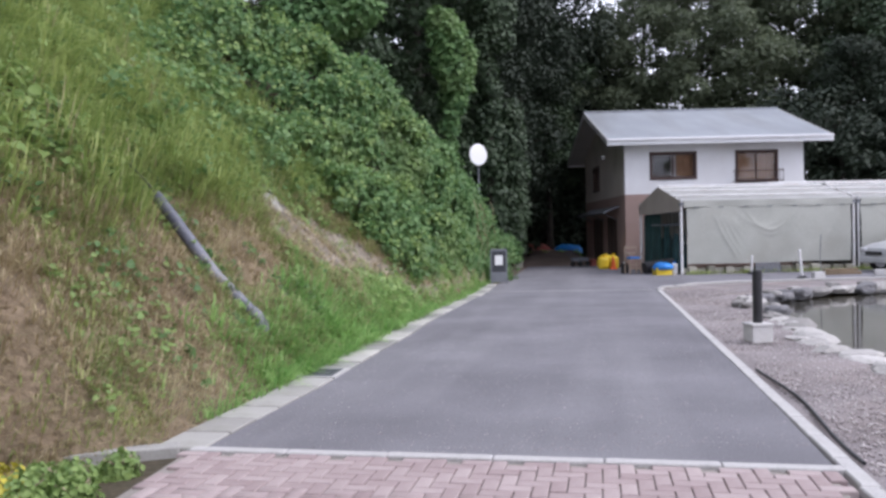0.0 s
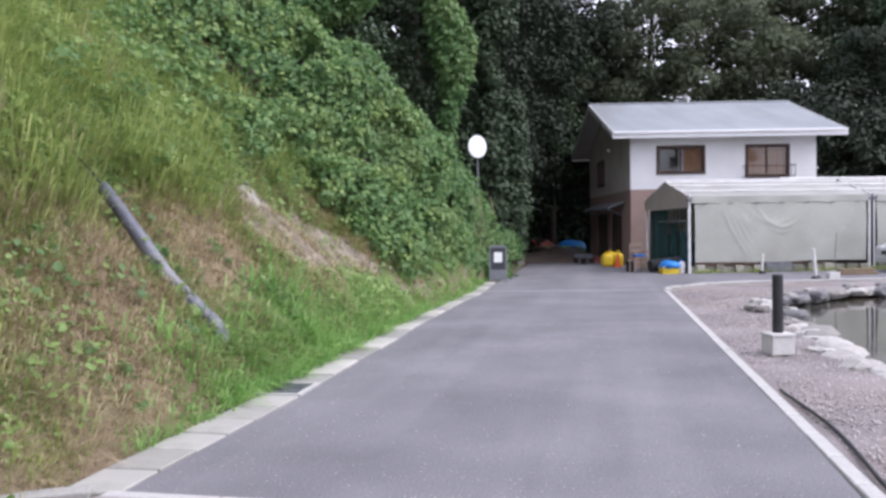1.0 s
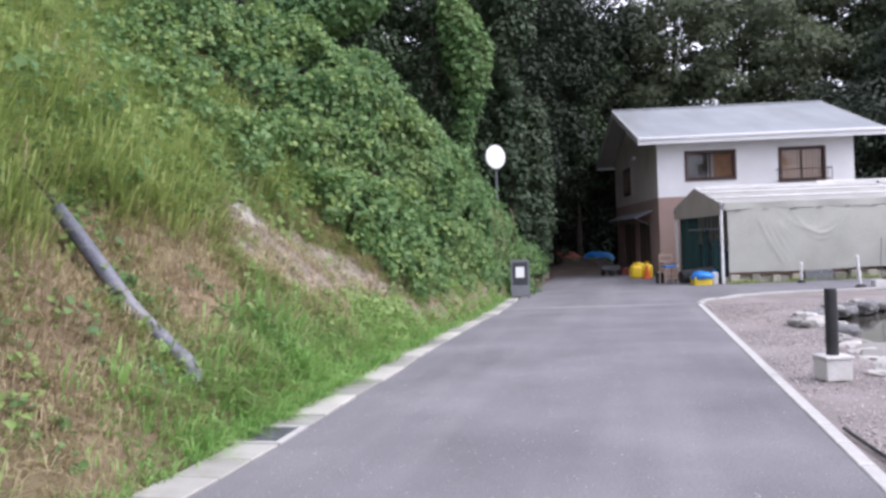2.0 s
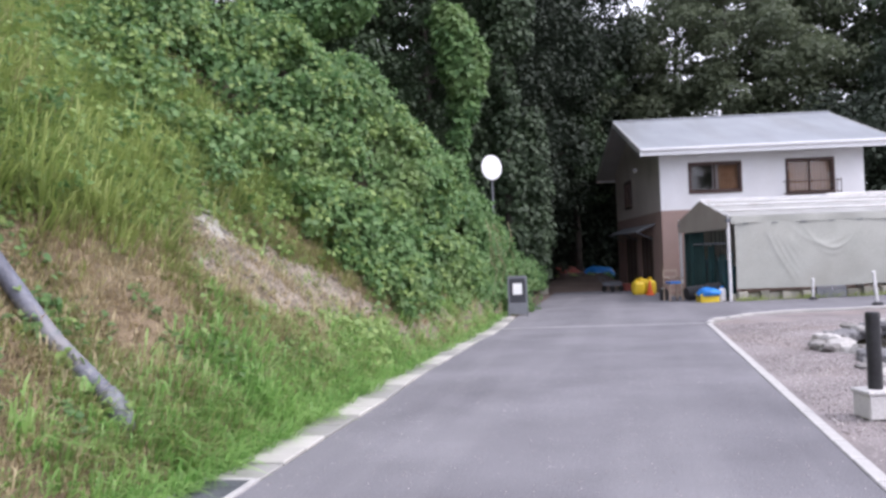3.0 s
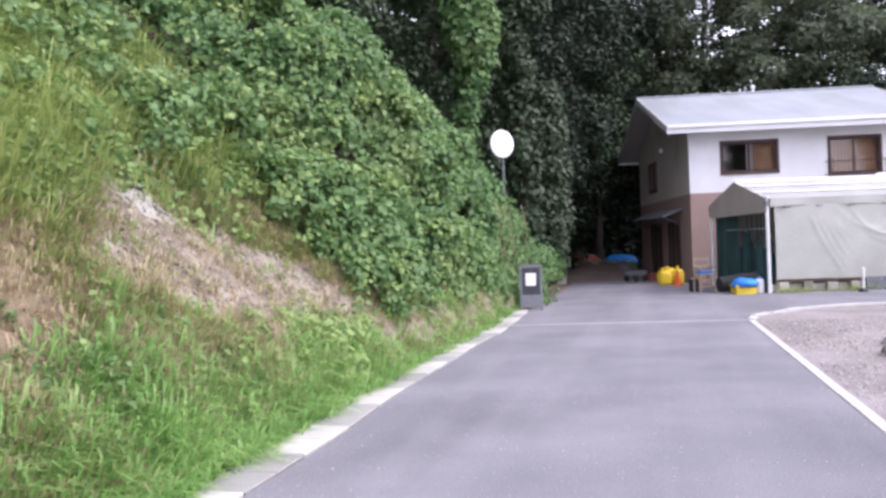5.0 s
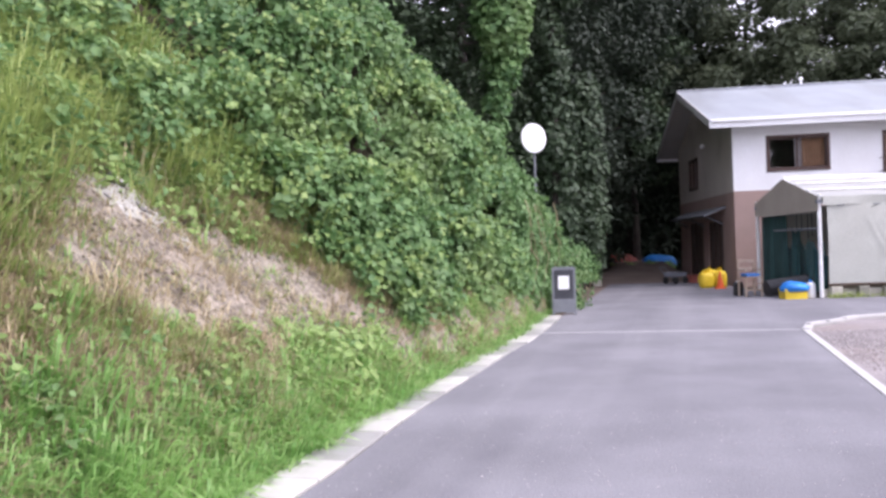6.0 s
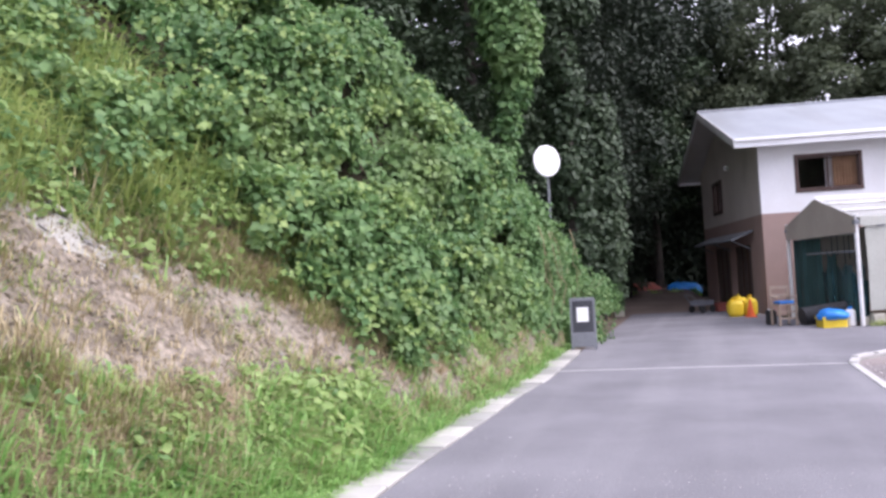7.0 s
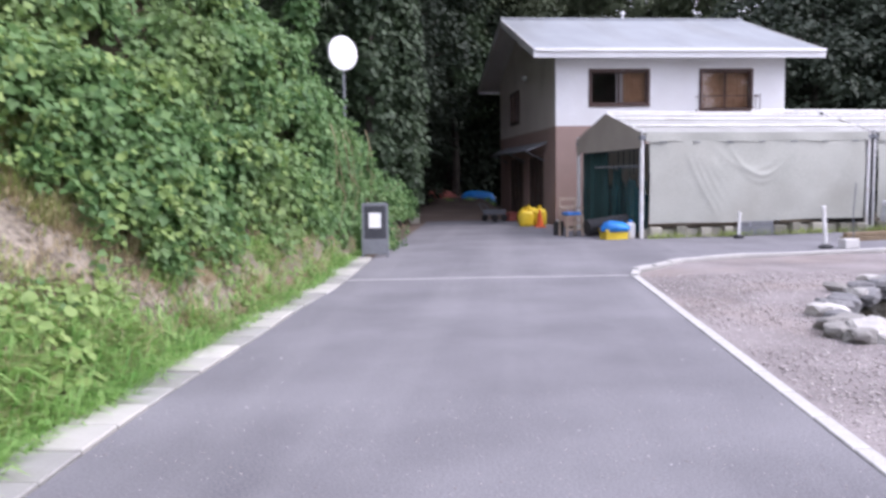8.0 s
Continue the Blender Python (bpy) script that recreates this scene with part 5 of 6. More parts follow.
far_v, far_f, near_n = [], [], 0
src_v = np.array([v.co[:] for v in brick_mesh.vertices])
src_f = np.array([p.vertices[:] for p in brick_mesh.polygons])
for b in range(-1, -150, -1):
    for a in range(-2, 44):
        q = (a - b) % 4
        if q == 0:
            cxy, ang = ((a + 1) * BW, (b + 0.5) * BW), 0
        elif q == 3:
            cxy, ang = ((a + 0.5) * BW, (b + 1) * BW), 90
        else:
            continue
        if cxy[1] > -BW * 0.45:
            continue
        w = PAVE @ Vector((*cxy, 0))
        if not (np.interp(w.y, [-12, 4.0, 6.83], [-3.3, -3.1, -2.82]) + 0.05 < w.x < np.interp(w.y, [-12, 4, 6.02], [-0.4, 1.1, 1.56])):
            continue
        m = PAVE @ pose(*cxy, 0.002 + rr.uniform(-0.003, 0.003), rr.uniform(-0.8, 0.8), rr.uniform(-0.8, 0.8), ang)
        if cxy[1] > -0.74:
            o = new("brick", brick_mesh)
            o.parent = paving
            o.matrix_basis = m
        else:
            mm = np.array(m)
            far_f.append(src_f + len(far_v) * len(src_v))
            far_v.append(src_v @ mm[:3, :3].T + mm[:3, 3])
rest = new("brick_rest", array_mesh("brick_rest", np.concatenate(far_v), np.concatenate(far_f), M["brick"]))
rest.parent = paving
tagged(rest, kind="stuff")
strip = tagged(new("edging_strip", strip_mesh("edging_strip", [(-2.83, 6.83), (1.62, 5.99)], [(-2.81, 6.90), (1.64, 6.06)], -0.006, M["concrete"], 0.1)), "pale concrete edging between bricks and asphalt", "edging", kind="structure")
edge_mesh = chamfered("edging_stone", 0.745, 0.105, 0.05, 0.008, M["white_line"])
for k in range(6):
    o = new("edging_stone", edge_mesh)
    o.parent = strip
    o.matrix_basis = PAVE @ pose(0.31 + k * 0.755, 0.055, 0.012 + rr.uniform(-0.002, 0.003), 0, 0, rr.uniform(-0.2, 0.2))
# slanting edging at the foot of the bank, beside the paving
side_strip = tagged(new("edging_side", mesh_of("edging_side", boxes((-0.75, 0.75, -0.08, 0.08, -0.1, 0.025), bevel=0.012), M["concrete"])), "weathered concrete edging at the foot of the slope", "edging", kind="structure")
side_strip.matrix_world = pose(-3.62, 6.72, 0, 0, 0, 16)


# ---------------------------------------------------------------- loose plants by the paving
def bush(name, x, y, z, r, n, leaf, material, label, seed):
    g = np.random.default_rng(seed)
    t = thing(name, pose(x, y, z), label, "shrub")
    bm = bmesh.new()
    for k in range(7):
        a = k * 0.9
        tube(bm, [(0, 0, 0), (0.3 * r * math.cos(a), 0.3 * r * math.sin(a), 0.5 * r), (0.7 * r * math.cos(a), 0.7 * r * math.sin(a), 0.8 * r)], [0.012, 0.008, 0.004], 5)
    part("stem", bm, M["wood"], t)
    d = unit(g.normal(size=(n, 3)) + np.array((0, 0, 0.6)))
    d[:, 2] = np.abs(d[:, 2])
    p = d * (r * g.uniform(0.5, 1.05, n) * (1 + 0.2 * np.sin(d[:, 0] * 9) * np.cos(d[:, 1] * 8)))[:, None]
    part("foliage", leaves("foliage", p, unit(d + g.normal(0, 0.4, (n, 3))), leaf * g.uniform(0.5, 1.3, n), M[material], g), None, t)
    return t


for k, (x, y, r) in enumerate(((3.4, 44.6, 0.4), (4.4, 44.9, 0.36), (5.3, 45.0, 0.4), (6.1, 45.1, 0.34))):
    bush("weed_clump", x, y, 0.2, r, 300, 0.09, "grass", "green weeds before the covered heaps", 40 + k)
bush("yellow_shrub", -3.72, 5.75, -0.05, 0.28, 900, 0.045, "yellow_leaf", "low shrub with yellow-green leaves beside the paving", 1)
for k, (x, y, r) in enumerate(((-3.35, 6.12, 0.19), (-3.15, 6.42, 0.15), (-3.5, 5.8, 0.2), (-3.3, 5.3, 0.2), (-3.62, 6.2, 0.15), (-3.2, 5.85, 0.15))):
    bush("green_weed", x, y, -0.05, r, 520, 0.045, "kudzu_light", "bright green ground-cover weed beside the paving", 20 + k)

for k, (x, y, r) in enumerate(((0.5, 27.0, 0.6), (0.55, 27.8, 0.85), (0.66, 28.9, 0.95), (0.86, 30.2, 0.9), (1.1, 31.6, 0.8), (1.3, 33.2, 0.75))):
    bush("verge_bush", x, y, gz(x, y) - 0.05, r, int(2200 * r), 0.095, "kudzu", "straggling green bush at the corner of the embankment", 80 + k)

for k, (x, y, r, m) in enumerate(((-3.5, 10.2, 0.17, "kudzu_light"), (-3.72, 10.22, 0.2, "kudzu"), (-3.3, 10.12, 0.12, "grass"), (-3.9, 10.72, 0.18, "kudzu"), (-4.2, 10.3, 0.2, "kudzu_light"))):
    bush("slope_weed", x, y, gz(x, y) - 0.02, r, 70, 0.075, m, "leafy weed growing beside the conduit", 60 + k)

# ---------------------------------------------------------------- pond stones and pebbles
def stone_mesh(seed, sub=2, material="rock"):
    g = random.Random(seed)
    bm = bmesh.new()
    bmesh.ops.create_icosphere(bm, subdivisions=sub, radius=1.0)
    off = Vector((g.uniform(0, 50), g.uniform(0, 50), g.uniform(0, 50)))
    for v in bm.verts:
        v.co *= 1 + 0.5 * noise.noise(v.co * 1.1 + off) + 0.2 * noise.noise(v.co * 2.6 + off)
        v.co.z = max(-0.7, min(0.68, v.co.z))
    me = mesh_of("stone", bm, M[material])
    return me


stones = [stone_mesh(k, 3 if k < 3 else 2) for k in range(6)]
dark_stones = [stone_mesh(k, 3, "dark_rock") for k in range(20, 23)]


def stone(x, y, z, sx, sy, sz, a, label, group, name="stone"):
    o = new(name, dark_stones[rr.randrange(3)] if "dark" in label else stones[rr.randrange(6)])
    o.matrix_basis = pose(x, y, z, rr.uniform(-8, 8), rr.uniform(-8, 8), a) @ Matrix.Diagonal((sx, sy, sz, 1))
    return tagged(o, label, "stone", group)


shore = [Vector((*p, 0)) for p in POND + POND[:1]]
k = 0
for a, b in zip(shore, shore[1:]):
    d = b - a
    u = 0.0
    while u < d.length:
        p = a + d * (u / d.length)
        big = p.y > 15.8
        s = rr.uniform(0.18, 0.31) if big else rr.uniform(0.21, 0.35)
        nrm = Vector((-d.y, d.x, 0)).normalized() * rr.uniform(-0.1, 0.16)
        stone(p.x + nrm.x, p.y + nrm.y, (-0.05 if big else -0.07), s * 1.12, s * rr.uniform(0.6, 0.9), s * (rr.uniform(0.5, 0.75) if big else 0.38), math.degrees(math.atan2(d.y, d.x)) + rr.uniform(-30, 30),
              ("large dark grey boulder on the pond's bank" if 18.4 < p.y < 20.6 and p.x < 8 or rr.random() < 0.4 else "large pale boulder on the pond's bank") if big else "flat pale stone edging the pond", "stones round the pond")
        if big and rr.random() < 0.25:
            stone(p.x - nrm.x + rr.uniform(-0.2, 0.2), p.y + rr.uniform(0.25, 0.5), 0.03, s * 0.7, s * 0.55, s * 0.42, rr.uniform(0, 180), "pale stone behind the pond's bank", "stones round the pond")
        u += s * (rr.uniform(1.5, 1.9) if big else rr.uniform(1.35, 1.7))
for x, y in ((5.05, 16.9), (5.15, 17.5), (4.98, 17.2), (5.5, 18.35)):
    stone(x, y, 0.02, 0.2, 0.14, 0.1, rr.uniform(0, 180), "loose pale stone on the gravel", "stones round the pond")

g = np.random.default_rng(9)
n = 20000
py_ = 6 + 16 * g.uniform(size=n) ** 1.4
px_ = np.interp(py_, [5, 10.3, 13.75, 18.5, 22], [1.65, 2.65, 3.25, 4.15, 4.8]) + g.uniform(0, 3.2, n)
ok = ~inside(px_, py_, POND)
px_, py_ = px_[ok], py_[ok]
n = len(px_)
octv = np.array([(1, 0, 0), (0, 1, 0), (-1, 0, 0), (0, -1, 0), (0, 0, 0.7), (0, 0, -0.7)])
octf = np.array([(0, 1, 4), (1, 2, 4), (2, 3, 4), (3, 0, 4), (1, 0, 5), (2, 1, 5), (3, 2, 5), (0, 3, 5)])
size = g.uniform(0.005, 0.02, n)
an = g.uniform(0, math.tau, n)
rot = np.stack([np.stack([np.cos(an), -np.sin(an), 0 * an], -1), np.stack([np.sin(an), np.cos(an), 0 * an], -1), np.stack([0 * an, 0 * an, 1 + 0 * an], -1)], 1)
vv = np.einsum("nij,kj->nki", rot, octv) * (size[:, None, None] * g.uniform(0.6, 1.3, (n, 1, 3))) + np.stack([px_, py_, np.full(n, -0.036)], 1)[:, None]
tagged(new("pebbles", array_mesh("pebbles", vv.reshape(-1, 3), (octf[None] + (np.arange(n) * 6)[:, None, None]).reshape(-1, 3), M["pebble"])), "loose pinkish and grey pebbles", "pebbles", kind="stuff")
# clods and stones on the bare scar
n = 9000
sy_ = g.uniform(13.2, 18.2, n)
sx_ = edge(sy_) - g.uniform(0.3, 3.4, n)
sz_ = bank(sx_, sy_)
ok = g.uniform(size=n) < bare_zone(sy_, sz_) * 0.5
sx_, sy_, sz_ = sx_[ok], sy_[ok], sz_[ok]
n = len(sx_)
vv = octv[None] * (0.006 + 0.03 * g.uniform(0, 1, n)[:, None, None] ** 3) * g.uniform(0.6, 1.5, (n, 1, 3)) + np.stack([sx_, sy_, sz_], 1)[:, None] + g.normal(0, 0.003, (n, 6, 3))
tagged(new("clods", array_mesh("clods", vv.reshape(-1, 3), (octf[None] + (np.arange(n) * 6)[:, None, None]).reshape(-1, 3), M["bare"])), "crumbled clods of pale soil on the scar", "clods", kind="stuff")
for y, d, s in ((15.35, 2.35, 0.12), (15.62, 2.2, 0.09), (15.1, 2.5, 0.1), (15.3, 2.05, 0.09), (15.75, 1.95, 0.08), (15.0, 2.2, 0.07), (16.0, 1.75, 0.08), (16.9, 1.55, 0.06), (17.3, 1.2, 0.05), (16.5, 1.0, 0.05), (16.2, 1.3, 0.05)):
    x = float(edge(y)) - d
    o = new("rock", stones[rr.randrange(6)])
    o.matrix_basis = pose(x - 0.1 * s, y, gz(x, y) - 0.1 * s, 0, 44 + rr.uniform(-6, 6), y * 90 % 40) @ Matrix.Diagonal((s, s, s * 0.3, 1))
    tagged(o, "pale weathered rock bedded in the bare slope", "rock", "rocks in the slope")

# ---------------------------------------------------------------- things beside the lane
bol = thing("bollard", pose(3.41, 12.08, -0.03, 0, 0, 6), "black post set in a white concrete block", "bollard")
part("block", boxes((-0.145, 0.145, -0.145, 0.145, 0, 0.23), bevel=0.012), M["white_block"], bol, "rough white concrete block")
part("cap", boxes((-0.16, 0.16, -0.16, 0.16, 0.23, 0.268), bevel=0.012), M["white_block"], bol)
part("post", lathe(bmesh.new(), [(0.066, 0.27), (0.066, 0.97), (0.06, 0.995), (0.03, 1.0)], 20), M["black"], bol)

con = thing("conduit", None, "grey conduit lying down the slope", "pipe")
line = [(-3.06, 10.25, 0.6), (-3.14, 10.25, 0.69), (-3.3, 10.25, 0.86), (-3.57, 10.26, 1.15), (-3.83, 10.27, 1.52), (-4.06, 10.28, 1.85), (-4.25, 10.29, 2.1)]
part("tube", tube(bmesh.new(), line, [0.082, 0.08, 0.078, 0.075, 0.073, 0.07, 0.068], 14), M["conduit"], con, smooth=True)
part("sleeve", tube(bmesh.new(), [(-3.05, 10.24, 0.34), (-3.03, 10.24, 0.46), (-3.045, 10.245, 0.54), (-3.1, 10.25, 0.64), (-3.16, 10.25, 0.72)], [0.078, 0.092, 0.1, 0.096, 0.084], 14), M["grey_steel"], con, "grey end sleeve", smooth=True)
part("cord", tube(bmesh.new(), [(-4.23, 10.28, 2.1), (-4.36, 10.3, 2.26), (-4.55, 10.32, 2.46)], [0.02, 0.016, 0.012], 6), M["black"], con)
for i in (2, 3):
    part("strap", tube(bmesh.new(), [Vector(line[i]) + Vector((0.012, 0, -0.016)), Vector(line[i]) - Vector((0.012, 0, -0.016))], 0.082, 14), M["grey_steel"], con)

# folding notice board
SB = pose(0.70, 25.92, 0, 0, 0, -4)
sb = thing("notice_board", SB, "grey folding notice board with a white sheet of paper", "sign")
for sgn, nm in ((-1, "front"), (1, "rear")):
    tilt = Matrix.Translation((0, sgn * 0.2, 0)) @ Matrix.Rotation(radians(sgn * 10), 4, "X")
    fm = part("frame", boxes((-0.26, -0.215, -0.018, 0.018, 0.0, 1.06), (0.215, 0.26, -0.018, 0.018, 0.0, 1.06), (-0.215, 0.215, -0.018, 0.018, 1.01, 1.06), (-0.215, 0.215, -0.018, 0.018, 0.06, 0.36), bevel=0.006), M["grey_steel"], sb, m=tilt)
    pb = part("panel", boxes((-0.213, 0.213, -0.008, 0.008, 0.362, 1.008)), M["board"], sb, "dark panel", m=tilt)
    if sgn < 0:
        part("paper", boxes((-0.12, 0.12, -0.012, -0.0085, 0.58, 0.88)), M["paper"], pb, "white notice sheet")
part("hinge", pipe((-0.24, 0, 1.05), (0.24, 0, 1.05), 0.016), M["grey_steel"], sb)

# round traffic mirror on a post, its white back to the lane
mp = Vector((0.15, 26.42, gz(0.15, 26.42)))
tm = thing("traffic_mirror", Matrix.Translation(mp), "round traffic mirror turned away, white back on a grey post", "mirror")
part("post", tube(bmesh.new(), [(0, 0, -0.5), (0, 0, 1.0), (0, 0, 4.2 - mp.z)], 0.028, 12), M["grey_steel"], tm)
face = Matrix.Translation((0, -0.1, 4.03 - mp.z)) @ Matrix.Rotation(radians(34), 4, "Z") @ Matrix.Rotation(radians(90), 4, "X") @ Matrix.Scale(0.95, 4)
part("back_shell", lathe(bmesh.new(), [(0.35, -0.02), (0.358, 0.0), (0.35, 0.008), (0.32, 0.011), (0.24, 0.014), (0.12, 0.016), (0.02, 0.017)], 40, face), M["fascia"], tm, "white painted back shell", smooth=True)
part("mirror_face", lathe(bmesh.new(), [(0.02, -0.07), (0.2, -0.055), (0.33, -0.026), (0.34, -0.022)], 40, face), M["mirror"], tm, "convex mirror face", smooth=True)
part("bracket", pipe((0, 0, 4.03 - mp.z), (0, -0.06, 4.03 - mp.z), 0.03), M["grey_steel"], tm)

# hose along the kerb
ho = [(lane_r(y) + 0.24 + 0.05 * math.sin(y * 1.7), y, -0.015) for y in np.arange(6.2, 9.9, 0.2)]
tagged(new("hose", mesh_of("hose", tube(bmesh.new(), ho, 0.016, 8), M["black"])), "thin black hose lying beside the kerb", "hose")


def white_post(x, y, h, r, lean, label):
    t = thing("marker_post", pose(x, y, 0.0, 0, lean, 0), label, "post", "white marker posts")
    part("pole", lathe(bmesh.new(), [(r, 0.05), (r, h - 0.05), (r * 1.25, h - 0.05), (r * 1.25, h - 0.015), (r * 0.5, h)], 14), M["pipe"], t)
    part("foot", lathe(bmesh.new(), [(r * 3.4, 0.0), (r * 3.4, 0.05), (r * 1.6, 0.09)], 14), M["black"], t, "black rubber foot")
    return t


white_post(9.25, 27.95, 0.62, 0.035, 2, "short white marker post on a black foot")
white_post(9.72, 25.15, 0.86, 0.04, -5, "leaning white marker post on a black foot")
for x, y, a in ((10.15, 25.05, 10), (12.3, 25.6, -12)):
    cb = new("concrete_block", mesh_of("concrete_block", boxes((-0.17, 0.17, -0.1, 0.1, 0, 0.19), bevel=0.015), M["white_block"]))
    cb.matrix_world = pose(x, y, 0.0, 0, 0, a)
    tagged(cb, "small white concrete block on the asphalt", "block", "loose concrete blocks")
rod = new("stake", mesh_of("stake", tube(bmesh.new(), [(10.22, 25.0, 0.0), (10.2, 25.02, 0.7), (10.23, 25.0, 1.3)], 0.012, 6), M["grey_steel"]))
tagged(rod, "thin grey stake beside the concrete block", "stake")

pn = thing("grey_panel", TENT @ pose(3.02, -0.16, 0.0, -8, 0, 0), "dark grey louvred panel leaning on the footing", "panel")
part("frame", boxes((-0.45, 0.45, -0.02, 0.02, 0, 0.04), (-0.45, 0.45, -0.02, 0.02, 0.3, 0.34), (-0.45, -0.41, -0.02, 0.02, 0.04, 0.3), (0.41, 0.45, -0.02, 0.02, 0.04, 0.3), bevel=0.004), M["grey_steel"], pn)
for k in range(5):
    part("slat", boxes((-0.41, 0.41, -0.012, 0.008, 0.05 + k * 0.05, 0.085 + k * 0.05)), M["grey_steel"], pn)
for k, (dy, dz, w) in enumerate(((0, 0, 1.3), (0.16, 0.0, 1.2), (0.08, 0.1, 1.25))):
    tb = new("timber", mesh_of("timber", boxes((-w / 2, w / 2, -0.06, 0.06, 0, 0.09), bevel=0.008), M["soil"]))
    tb.matrix_world = pose(11.6, 26.6 + dy, dz, 0, 0, 8 + k * 3)
    tagged(tb, "weathered brown timber lying beside the side road", "timber", "timbers by the side road")

# ---------------------------------------------------------------- clutter by the shelter and the house
net = thing("green_net", TENT, "dark green net hung across the open end of the shelter", "net")


def hung(v0, v1, z0, z1, u, ragged, seed, material="net", torn=0.0):
    nv, nz = 40, 24
    v, z = np.meshgrid(np.linspace(v0, v1, nv), np.linspace(0, 1, nz), indexing="ij")
    bottom = z0 + ragged * wobble(v, 0 * v, 0.25, seed)
    top = z1 + torn * (wobble(v, 0 * v, 0.16, seed + 7) + 0.6 * wobble(v, 0 * v, 0.06, seed + 9))
    uu = u + 0.05 * np.sin(v * 9 + seed) * (0.4 + 0.6 * (1 - z)) + 0.02 * np.sin(v * 23 + seed)
    return array_mesh("net", np.stack([uu, v, bottom + z * (top - bottom)], -1).reshape(-1, 3), grid_faces(nv, nz), M[material], True)


part("drop", hung(2.15, DEEP - 0.1, 0.12, 2.12, 0.1, 0.03, 1), None, net)
part("drop", hung(0.12, 2.5, 0.15, 1.3, 0.2, 0.08, 2, "thin_net", 0.16), None, net)
part("drop", hung(0.12, 1.0, 0.15, 1.05, 0.27, 0.08, 4, "net", 0.12), None, net)
part("drop", hung(1.35, 1.85, 0.5, 1.75, 0.15, 0.1, 6, "net", 0.15), None, net)
for v, z in ((0.35, 1.3), (0.62, 1.55), (0.85, 1.2), (1.2, 1.65), (1.5, 1.5)):
    part("cord", tube(bmesh.new(), [(0.1, v, 2.12), (0.11, v + 0.02, (2.12 + z) / 2), (0.1, v - 0.01, z)], 0.014, 6), M["net"], net)
part("line", pipe((0.1, 0.05, 2.12), (0.1, DEEP - 0.05, 2.12), 0.012, 6), M["grey_steel"], net)


def chair(x, y, a):
    t = thing("wooden_chair", pose(x, y, 0, 0, 0, a) @ Matrix.Scale(1.14, 4), "weathered wooden chair with a blue cushion", "chair")
    for sx in (-0.19, 0.19):
        part("leg", boxes((sx - 0.02, sx + 0.02, -0.2, -0.16, 0, 0.43), bevel=0.004), M["wood"], t)
        part("leg", boxes((sx - 0.02, sx + 0.02, 0.16, 0.2, 0, 0.86), bevel=0.004), M["wood"], t)
        part("armrest", boxes((sx - 0.025, sx + 0.025, -0.2, 0.16, 0.6, 0.63), bevel=0.004), M["wood"], t)
    part("seat", boxes((-0.2, 0.2, -0.21, 0.2, 0.432, 0.46), bevel=0.006), M["wood"], t)
    for z in (0.6, 0.78):
        part("back_slat", boxes((-0.168, 0.168, 0.165, 0.19, z, z + 0.07), bevel=0.004), M["wood"], t)
    for z in (0.14, 0.28):
        part("stretcher", boxes((-0.168, 0.168, -0.19, -0.17, z, z + 0.03)), M["wood"], t)
    part("cushion", boxes((-0.17, 0.17, -0.17, 0.14, 0.462, 0.53), bevel=0.03), M["blue"], t, "blue cushion")


chair(5.74, 29.85, 12)
for x, y, h in ((5.52, 30.25, 0.36), (5.62, 30.62, 0.3)):
    t = thing("black_can", pose(x, y, 0), "black plastic can beside the wooden chair", "can", "black cans")
    part("body", lathe(bmesh.new(), [(0.12, 0), (0.13, 0.02), (0.13, h - 0.05), (0.11, h), (0.05, h)], 16), M["black"], t)
    part("lid", lathe(bmesh.new(), [(0.06, h), (0.06, h + 0.03), (0.03, h + 0.035)], 14), M["pipe"], t, "pale lid")


def heap(bm, rx, ry, rz, seed, m=None, flat=0.0):
    """A slumped cloth heap."""
    r = bmesh.ops.create_icosphere(bm, subdivisions=3, radius=1.0)
    off = Vector((seed * 3.7, seed * 1.3, 0))
    for v in r["verts"]:
        k = 1 + 0.22 * noise.noise(v.co * 1.6 + off) + 0.12 * noise.noise(v.co * 4.3 + off)
        c = v.co * k
        v.co = Vector((c.x * rx, c.y * ry, max(c.z, flat) * rz))
    if m is not None:
        bmesh.ops.transform(bm, matrix=m, verts=r["verts"])
    return bm


def single(name, bm, material, x, y, z, a, label, category, group="", smooth=True):
    o = part(name, bm, M[material], None, smooth=smooth)
    o.matrix_world = pose(x, y, z, 0, 0, a)
    return tagged(o, label, category, group)


# filled yellow sacks with a tied neck
for x, y, a, s in ((5.42, 33.85, 10, 0.85), (5.88, 33.95, 70, 0.9), (5.66, 34.4, 140, 0.95)):
    t = thing("yellow_sack", pose(x, y, 0, 0, 0, a), "full yellow sack standing by the house corner", "sack", "yellow sacks")
    bm = bmesh.new()
    r = bmesh.ops.create_icosphere(bm, subdivisions=3, radius=1.0)
    for v in r["verts"]:
        k = 1 + 0.12 * noise.noise(v.co * 2.2 + Vector((x, y, 0))) + 0.05 * noise.noise(v.co * 6)
        sq = Vector([math.copysign(abs(c) ** 0.6, c) for c in v.co])      # boxy
        v.co = Vector((sq.x * 0.27 * k * s, sq.y * 0.22 * k * s, max(0.0, 0.28 + sq.z * 0.3 * k) * s))
    part("bag", bm, M["yellow"], t, smooth=True)
    part("neck", tube(bmesh.new(), [(0, 0, 0.54 * s), (0.01, 0, 0.6 * s), (0.04, 0.02, 0.64 * s)], [0.1, 0.05, 0.08], 9), M["yellow"], t)
